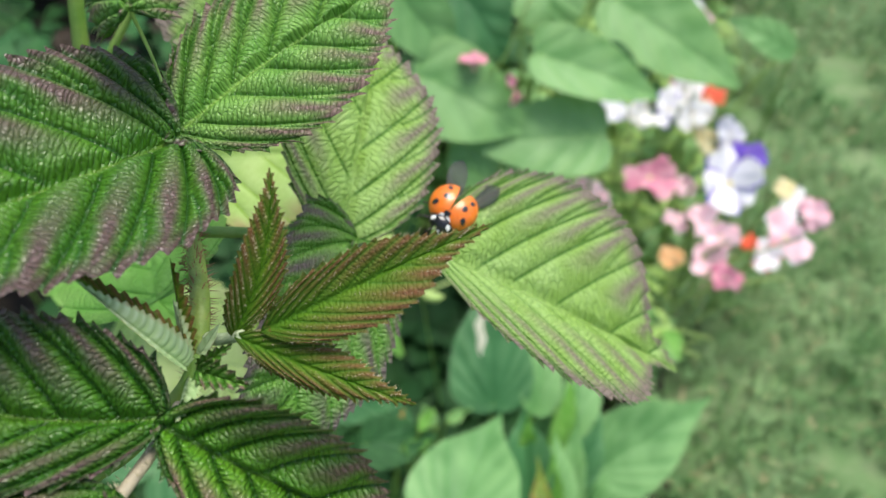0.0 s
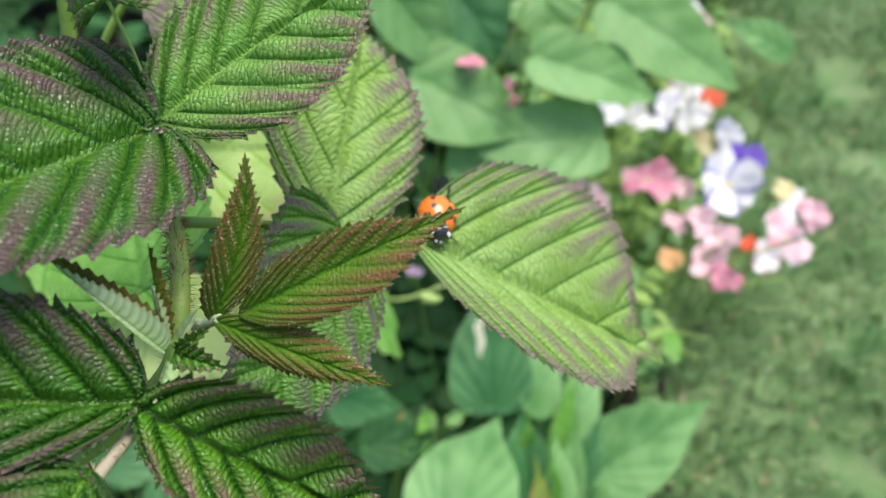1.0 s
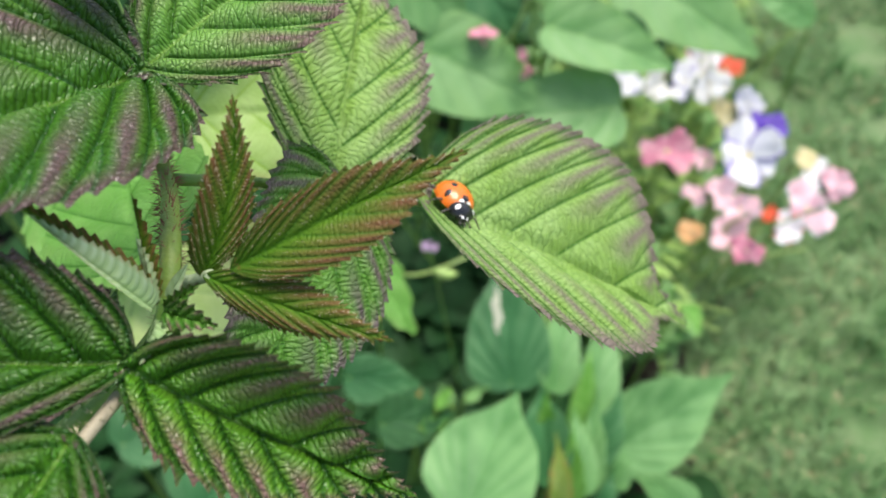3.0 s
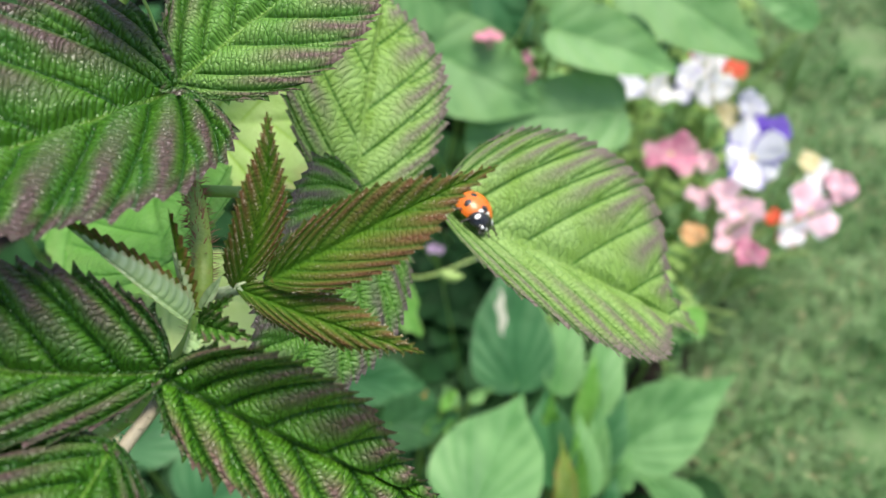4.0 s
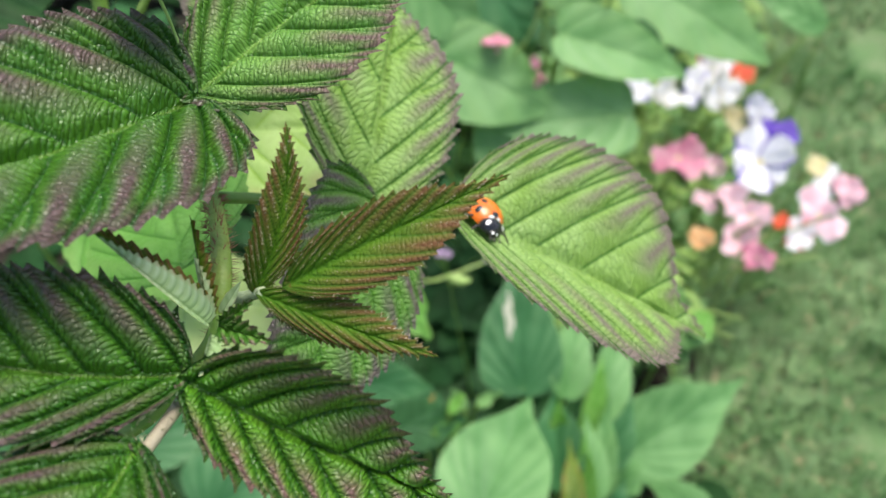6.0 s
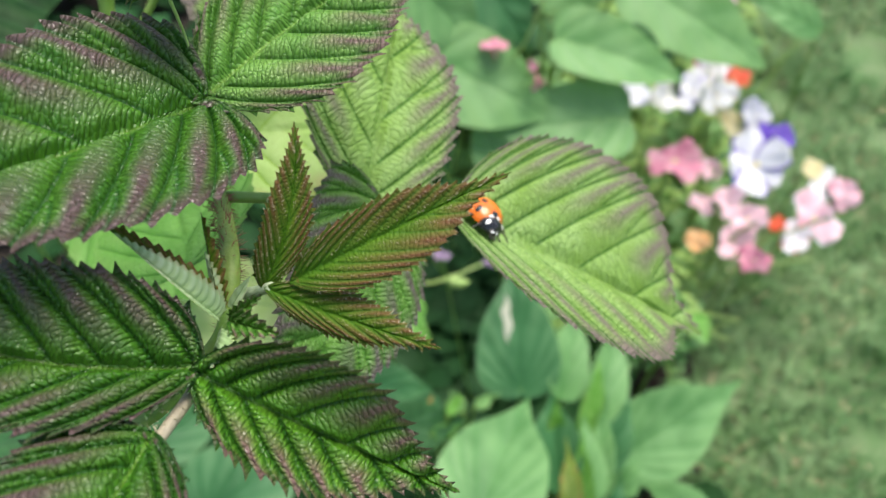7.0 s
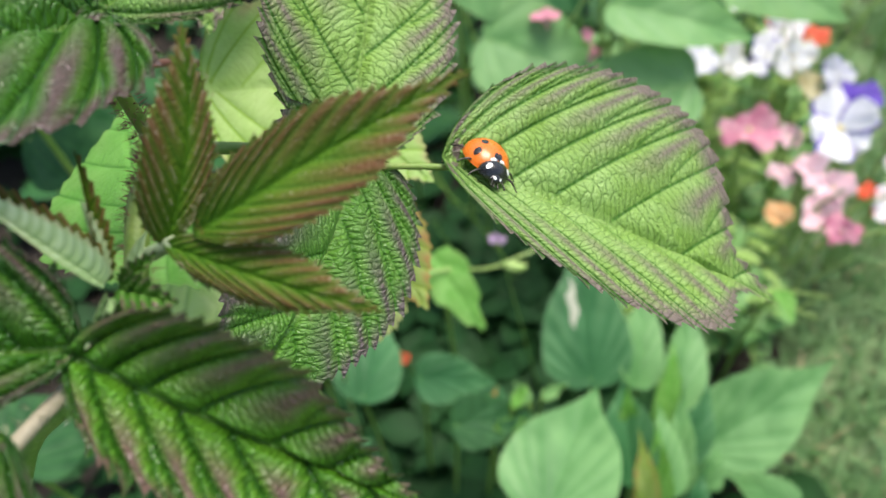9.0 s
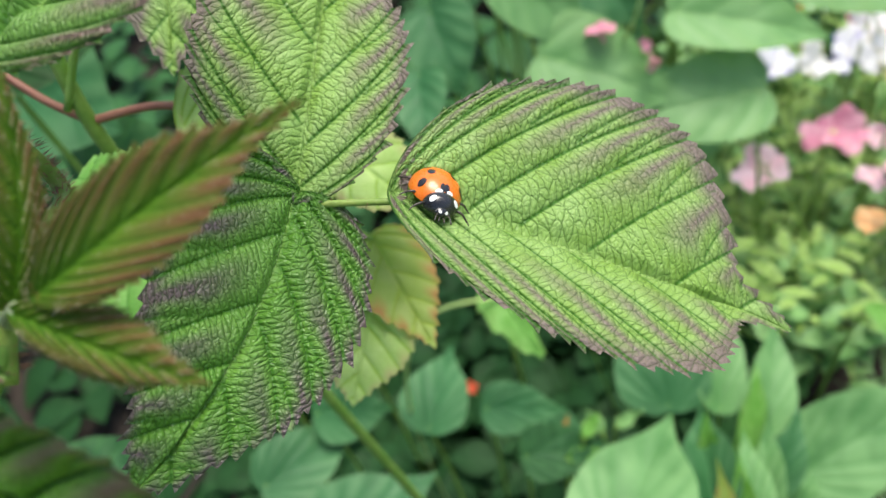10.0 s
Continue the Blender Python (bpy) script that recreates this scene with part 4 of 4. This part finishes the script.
flower("white and pink petunia in the row", (216, 642, 34), (0.0, -0.55, 0.83), 40, ROSE, star=WHITE)
flower("scarlet petunia in the row", (241, 641, 28), (0.4, -0.3, 0.8), 29, SCARLET)
flower("cream-white petunia in the row", (221, 610, 31), (0.0, -0.55, 0.83), 38, CREAM, star=WHITE)
flower("orange-red flower in the row", (213, 659, 38), (0.0, -0.55, 0.83), 22, SCARLET)
flower("violet petunia with a white star", (136, 605, 29), (-0.3, -0.4, 0.85), 37, VIOLET, star=WHITE)
flower("cream petunia with a violet edge", (167, 609, 26), (0.0, -0.55, 0.83), 31, CREAM, star=WHITE)
flower("white petunia, narrow from the side", (186, 680, 39), (-0.4, -0.2, 0.8), 33, WHITE)
flower("white petunia beside a red one", (139, 666, 40), (0.0, -0.55, 0.83), 23, WHITE)
flower("red petunia beside a white one", (152, 667, 44), (0.0, -0.55, 0.83), 21, SCARLET)
flower("white petunia at the back", (226, 761, 43), (0.0, -0.55, 0.83), 35, WHITE)
flower("pink petunia at the back", (243, 755, 42), (0.0, -0.55, 0.83), 24, ROSE)
flower("pink bud on a thin stalk", (-1, 466, 189), (-0.9, -0.2, 0.3), 19, PINK)
flower("hanging pink bud on a stalk", (33, 451, 172), (0.1, -0.8, -0.5), 13, PINK)
flower("small pink bud on a stalk", (28, 459, 181), (0, -0.8, 0.1), 9, PINK)
flower("pink petunia low in the bed", (116, 508, -4), (-0.2, -0.3, 0.9), 42, ROSE)
flower("mauve bud at the back", (-80, 556, 151), (0.0, -0.55, 0.83), 13, ROSE)
flower("pale violet flower in the shade", (-24, 294, 160), (0.0, -0.55, 0.83), 9, MAUVE, aside=20, stout=0.4)
flower("small orange petal in the shade", (-95, 270, 48), (0.0, -0.55, 0.83), 10, SCARLET, aside=10, stout=0.4)

def undergrowth(name, material, count, seed, low, high, x0, x1, y0, y1, size, label, wide=0.36):
    """Low foliage that fills the bed, in one mesh."""
    rng = np.random.RandomState(seed)
    verts, faces = [], []
    for _ in range(count):
        y = rng.uniform(y0, y1)
        x = rng.uniform(x0, min(x1, edge_of_lawn(y) - 0.01))
        z = rng.uniform(low, high)
        a, tilt, s = rng.uniform(0, 6.28), rng.uniform(-0.2, 0.9), size * rng.uniform(0.6, 1.4)
        c, d = math.cos(a), math.sin(a)
        o = len(verts)
        for i in range(5):
            u = i / 4
            w = wide * math.sin(math.pi * (0.06 + 0.94 * u) ** 0.8) * s
            for v in (-1, 0, 1):
                px, py = u * s, v * w
                verts.append((x + c * px * math.cos(tilt) - d * py, y + d * px * math.cos(tilt) + c * py, z + px * math.sin(tilt) * 0.8 + abs(v) * 0.25 * w - 0.25 * s * u * u))
        for i in range(4):
            for j in range(2):
                k = o + i * 3 + j
                faces.append((k, k + 3, k + 4, k + 1))
    data = bpy.data.meshes.new(name)
    data.from_pydata(verts, [], faces)
    for key in ("ridge", "vein", "rim"):
        layer = data.attributes.new(key, "FLOAT", "POINT")
        layer.data.foreach_set("value", np.tile(np.array([1, 0, 1], np.float32), len(verts) // 3) if key != "rim" else np.full(len(verts), 0.3, np.float32))
    layer = data.attributes.new("cell", "FLOAT_VECTOR", "POINT")
    layer.data.foreach_set("vector", (np.array(verts, np.float32) * 400).ravel())
    return tagged(part_of(name, data, material), label, "foliage", kind="stuff")


# the first two layers fill the gaps with painted shade
undergrowth("low_foliage", LEAF_SHADE, 1300, 11, 0.005, 0.05, -1.2, 0.5, 0.12, 1.3, 0.05, "low foliage covering the bed, coloured near black for shade")
undergrowth("low_foliage", LEAF_SHADE, 1500, 15, 0.01, 0.075, -0.35, 0.1, 0.14, 0.5, 0.035, "dense foliage close over the soil, coloured near black for shade")
undergrowth("low_foliage", LEAF_DIM, 500, 12, 0.02, 0.10, -1.2, 0.5, 0.55, 1.3, 0.06, "foliage between the flowers, coloured dim for shade")
undergrowth("flower_foliage", LEAF_BACK, 800, 13, 0.02, 0.11, 0.06, 0.5, 0.36, 0.95, 0.034, "small light-green leaves under the flowers", 0.22)
undergrowth("flower_foliage", LEAF_PALE, 520, 14, 0.04, 0.13, 0.08, 0.5, 0.38, 0.9, 0.03, "yellow-green young leaves between the flower stalks", 0.16)


def thin_stems(name, material, count, seed, x0, x1, y0, y1, low, high, label):
    """Slender bent stems between the flowers, in one mesh."""
    rng = np.random.RandomState(seed)
    verts, faces = [], []
    for _ in range(count):
        y = rng.uniform(y0, y1)
        x = rng.uniform(x0, min(x1, edge_of_lawn(y) - 0.005))
        tall, lean, way = rng.uniform(low, high), rng.uniform(0.05, 0.6), rng.uniform(0, 6.28)
        wide = rng.uniform(0.0008, 0.0017)
        for i in range(6):
            u = i / 5
            px, py = x + math.cos(way) * lean * tall * u * u, y + math.sin(way) * lean * tall * u * u
            for k in range(4):
                verts.append((px + wide * math.cos(k * 1.571), py + wide * math.sin(k * 1.571), tall * u))
        o = len(verts) - 24
        for i in range(5):
            for k in range(4):
                faces.append((o + i * 4 + k, o + i * 4 + (k + 1) % 4, o + i * 4 + 4 + (k + 1) % 4, o + i * 4 + 4 + k))
    data = bpy.data.meshes.new(name)
    data.from_pydata(verts, [], faces)
    return tagged(part_of(name, data, material), label, "stem", kind="stuff")


thin_stems("flower_stems", STEM_LIGHT, 260, 41, 0.08, 0.5, 0.4, 0.95, 0.08, 0.19, "thin pale green stems between the flowers")
thin_stems("flower_stems", STEM_GREEN, 160, 42, -0.1, 0.4, 0.4, 1.0, 0.1, 0.24, "thin darker stems in the bed")


# ---- thin stalks, buds and a scar ----
def bean_vine(label, points):
    top = thing("bean_vine", label, "stem")
    tube("stem", points, [1.2] * (len(points) - 1) + [0.9], STEM_LIGHT, top, sides=7, steps=4)
    return top


bean_vine("thin green bean stem among the leaves", [(-6, 520, -153), (0, 505, 40), (6, 480, 150), (22, 462, 200), (36, 470, 250)])
bean_vine("thin green bean stem with a bend", [(70, 545, -153), (74, 540, 60), (66, 520, 150), (84, 505, 215), (80, 520, 290)])
bean_vine("thin pale stem at the back of the bed", [(150, 640, -153), (152, 640, 30), (160, 625, 110), (176, 620, 170)])
bean_vine("yellow-green stalk by the lawn", [(205, 640, -153), (214, 634, 60), (221, 627, 120), (236, 614, 112), (249, 598, 95)])
bud = thing("flower_bud", "yellow-green bud on a thin bent stalk", "flower")
tube("stalk", [(-140, 232, -153), (-125, 236, 80), (-92, 242, 175), (-47, 248, 191), (-27, 279, 150), (5, 304, 141)], [1.2, 1.2, 1.1, 1.0, 0.9, 0.7], STEM_LIGHT, bud, sides=7, steps=5)
tube("bud", [(-19, 281, 149.5), (-15, 279, 152), (-10, 278, 153), (-5, 280, 152)], [0.8, 3.4, 3.2, 0.6], STEM_LIGHT, bud, sides=9, steps=4)
tube("bud", [(2, 303, 142), (6, 304, 141), (11, 304, 139), (15, 305, 137)], [0.7, 2.6, 2.4, 0.5], MAUVE, bud, sides=9, steps=4)


# ---- the seven-spot ladybird ----
beetle = thing("ladybird", "orange-red seven-spot ladybird with a black and white head", "beetle")
BIG = 1.25
DOME = (Vector((-0.6, 0, 0.55)), Vector((3.35, 3.05, 2.65)))
SHIELD = (Vector((2.45, 0, 0.75)), Vector((1.35, 2.05, 1.6)))
FACE = (Vector((3.45, 0, 0.62)), Vector((0.75, 0.95, 0.72)))


def blob(shell, keep, n=22, m=14, grow=1.0, origin=Vector((0, 0, 0))):
    """Part of an ellipsoid, in metres about origin; keep(p) tells by millimetres which faces stay."""
    centre, radii = shell
    bm = bmesh.new()
    bmesh.ops.create_uvsphere(bm, u_segments=2 * n, v_segments=m * 2, radius=1.0)
    for v in bm.verts:
        v.co = Vector((v.co.x * radii.x, v.co.y * radii.y, v.co.z * radii.z)) * grow + centre
    gone = [f for f in bm.faces if not keep(f.calc_center_median())]
    bmesh.ops.delete(bm, geom=gone, context="FACES")
    for v in bm.verts:
        v.co = (v.co - origin) * BIG / 1000
    return bm


def patch(shell, x, y, rx, ry, origin=Vector((0, 0, 0)), lift=1.012, front=False, n=6, m=16):
    """A mark that lies on an ellipsoid, seen from above (or from the front)."""
    centre, radii = shell
    bm = bmesh.new()
    rings = []
    for i in range(n + 1):
        ring = []
        for k in range(m):
            a = 2 * math.pi * k / m
            u, v = x + rx * i / n * math.cos(a), y + ry * i / n * math.sin(a)
            if front:
                p = Vector((0, v, u)) - Vector((0, centre.y, centre.z))
                s = 1 - (p.y / radii.y) ** 2 - (p.z / radii.z) ** 2
                p.x = radii.x * math.sqrt(max(s, 0.0))
            else:
                p = Vector((u, v, 0)) - Vector((centre.x, centre.y, 0))
                s = 1 - (p.x / radii.x) ** 2 - (p.y / radii.y) ** 2
                p.z = radii.z * math.sqrt(max(s, 0.0))
            ring.append(bm.verts.new((p * lift + centre - origin) * BIG / 1000))
        rings.append(ring)
    for one, two in zip(rings, rings[1:]):
        for k in range(m):
            bm.faces.new((one[k], two[k], two[(k + 1) % m], one[(k + 1) % m]))
    bmesh.ops.remove_doubles(bm, verts=bm.verts, dist=1e-7)
    return bm


HINGE = {1: Vector((2.3, 0.25, 1.7)), -1: Vector((2.3, -0.25, 1.7))}
elytra = {}
wings = {}
for side in (1, -1):
    o = HINGE[side]
    case = part("wing_case", blob(DOME, lambda p, s=side: p.y * s > -0.001 and p.z > 0.5, origin=o), ELYTRA, beetle, "glossy orange-red wing case")
    case.matrix_basis = Matrix.Translation(o * BIG / 1000)
    elytra[side] = case
    for x, y, r in ((0.55, 2.25, 0.42), (-0.75, 1.3, 0.48), (-2.4, 1.3, 0.42)):
        part("spot", patch(DOME, x, y * side, r * 1.05, r * 0.85, o), BLACK, case)
    part("half_spot", patch(DOME, 1.55, 0.24 * side, 0.46, 0.3, o), BLACK, case)
    part("pale_mark", patch(DOME, 1.9, 0.62 * side, 0.2, 0.38, o, 1.02), IVORY, case)


def wing_mesh(side):
    """A hind wing that points back from its hinge."""
    n = 20
    verts, faces = [], []
    for i in range(n + 1):
        u = i / n
        w = (0.5 + 2.5 * math.sin(math.pi * (u * 0.8) ** 1.2)) * math.sqrt(max(0.004, 1 - u ** 7))
        for v in (-0.45, -0.15, 0.2, 0.55):
            verts.append((-10.6 * u / 1000, side * (v * w + 0.4 * u) * 1.35 / 1000, (0.12 * math.sin(9 * v) - 0.25 * u * u) / 1000))
    for i in range(n):
        for j in range(3):
            k = i * 4 + j
            faces.append((k, k + 4, k + 5, k + 1))
    data = bpy.data.meshes.new("hind_wing")
    data.from_pydata(verts, [], faces)
    return data


for side in (1, -1):
    wings[side] = part_of("hind_wing", wing_mesh(side), WING, beetle, "smoky clear hind wing")
part("abdomen", blob((Vector((-0.6, 0, 0.75)), Vector((3.1, 2.75, 0.62))), lambda p: True, 14, 6), BLACK, beetle)
shield = part("neck_shield", blob(SHIELD, lambda p: p.z > 0.35), BLACK, beetle, "black shield with white corners")
for side in (1, -1):
    part("pale_corner", patch(SHIELD, 2.95, 1.3 * side, 0.3, 0.33, lift=1.015), IVORY, shield)
head = part("head", blob(FACE, lambda p: True, 12, 8), BLACK, beetle)
for side in (1, -1):
    part("pale_mark", patch(FACE, 0.98, 0.36 * side, 0.15, 0.18, lift=1.03, front=True), IVORY, head)
    part("eye", blob((Vector((3.75, 0.72 * side, 0.7)), Vector((0.22, 0.2, 0.24))), lambda p: True, 6, 5), BLACK, head)


def limb(name, points, radii):
    """A jointed limb, in millimetres of the beetle's own space."""
    ob = tube(name, [(x * BIG, y * BIG, z * BIG - 150) for x, y, z in points], [r * BIG for r in radii], LIMB, beetle, sides=7, steps=3)
    return ob


for side in (1, -1):
    limb("leg", [(2.1, 0.9 * side, 0.6), (2.9, 2.2 * side, 0.9), (3.2, 3.1 * side, 0.35), (3.7, 3.5 * side, 0.02)], [0.16, 0.15, 0.1, 0.06])
    limb("leg", [(0.6, 1.2 * side, 0.55), (0.9, 2.9 * side, 0.9), (0.7, 3.7 * side, 0.35), (0.9, 4.2 * side, 0.02)], [0.17, 0.15, 0.1, 0.06])
    limb("leg", [(-1.0, 1.2 * side, 0.55), (-1.9, 2.7 * side, 0.85), (-2.8, 3.4 * side, 0.35), (-3.2, 3.8 * side, 0.02)], [0.17, 0.15, 0.1, 0.06])
    limb("feeler", [(3.9, 0.5 * side, 0.75), (4.5, 0.8 * side, 0.7), (5.0, 0.95 * side, 0.35)], [0.08, 0.07, 0.12])
    limb("mouth_feeler", [(4.05, 0.2 * side, 0.4), (4.45, 0.3 * side, 0.25), (4.6, 0.35 * side, 0.1)], [0.09, 0.08, 0.1])


# ---- what moves ----
def standing(middle, ahead, up):
    """The beetle's pose from the middle of its wing cases, its heading and its up."""
    z = Vector(up).normalized()
    x = Vector(ahead)
    x = (x - z * x.dot(z)).normalized()
    m = Matrix((x, z.cross(x), z)).transposed().to_4x4()
    m.translation = mm(*middle) - z * 0.0022 + x * 0.0007
    return m


def motions():
    rest = standing((5.7, 91.9, 447.3), (0.35, -0.85, 0.20), (0.52, 0.40, 0.75))
    walk(beetle, [
        (0.0, standing((2.9, 99.1, 449.5), (-0.47, -0.88, -0.04), (0.25, -0.15, 0.95))),
        (0.25, standing((2.9, 98.6, 449.3), (-0.22, -0.95, -0.15), (0.28, -0.15, 0.95))),
        (0.5, standing((3.3, 98.0, 449.0), (0.03, -0.95, -0.29), (0.3, -0.15, 0.94))),
        (1.0, standing((3.6, 96.7, 448.5), (0.06, -0.95, -0.29), (0.34, -0.10, 0.93))),
        (1.5, standing((4.4, 94.3, 447.6), (0.22, -0.92, -0.15), (0.40, 0.10, 0.91))),
        (2.0, standing((4.8, 93.2, 447.2), (0.28, -0.9, 0.0), (0.46, 0.25, 0.85))),
        (2.5, standing((5.1, 92.1, 447.2), (0.34, -0.87, 0.12), (0.50, 0.34, 0.80))),
        (3.2, rest), (4.0, rest), (10.0, rest)])
    for side in (1, -1):
        o = HINGE[side] * BIG / 1000
        shut = pose(*o)
        walk(elytra[side], [(0.0, pose(*o, 8 * side, 9, -11 * side)), (0.12, pose(*o, 4 * side, 4, -6 * side)), (0.22, pose(*o, 0, 1, -2 * side)), (0.35, shut), (0.5, shut), (10.0, shut)])

        def wing(back, spread, tilt, twist=0):
            return pose((4.3 - back) / 1000, 0.3 * side / 1000, 1.6 / 1000, twist * side, tilt, -spread * side)
        walk(wings[side], [(0.0, wing(4.6, 20, 8)), (0.12, wing(4.8, 11, 6, 15)), (0.22, wing(4.6, 3, 4, 38)), (0.5, wing(3.4, 0, 2, 64)), (1.0, wing(2.9, -1, 1, 58)),
                           (1.5, wing(2.3, -2, 0, 40)), (2.0, wing(1.4, -3, 0, 20)), (2.6, wing(1.3, -4, 0, 8)), (3.3, wing(0.0, -5, -3)), (10.0, wing(0.0, -5, -3))])


motions()
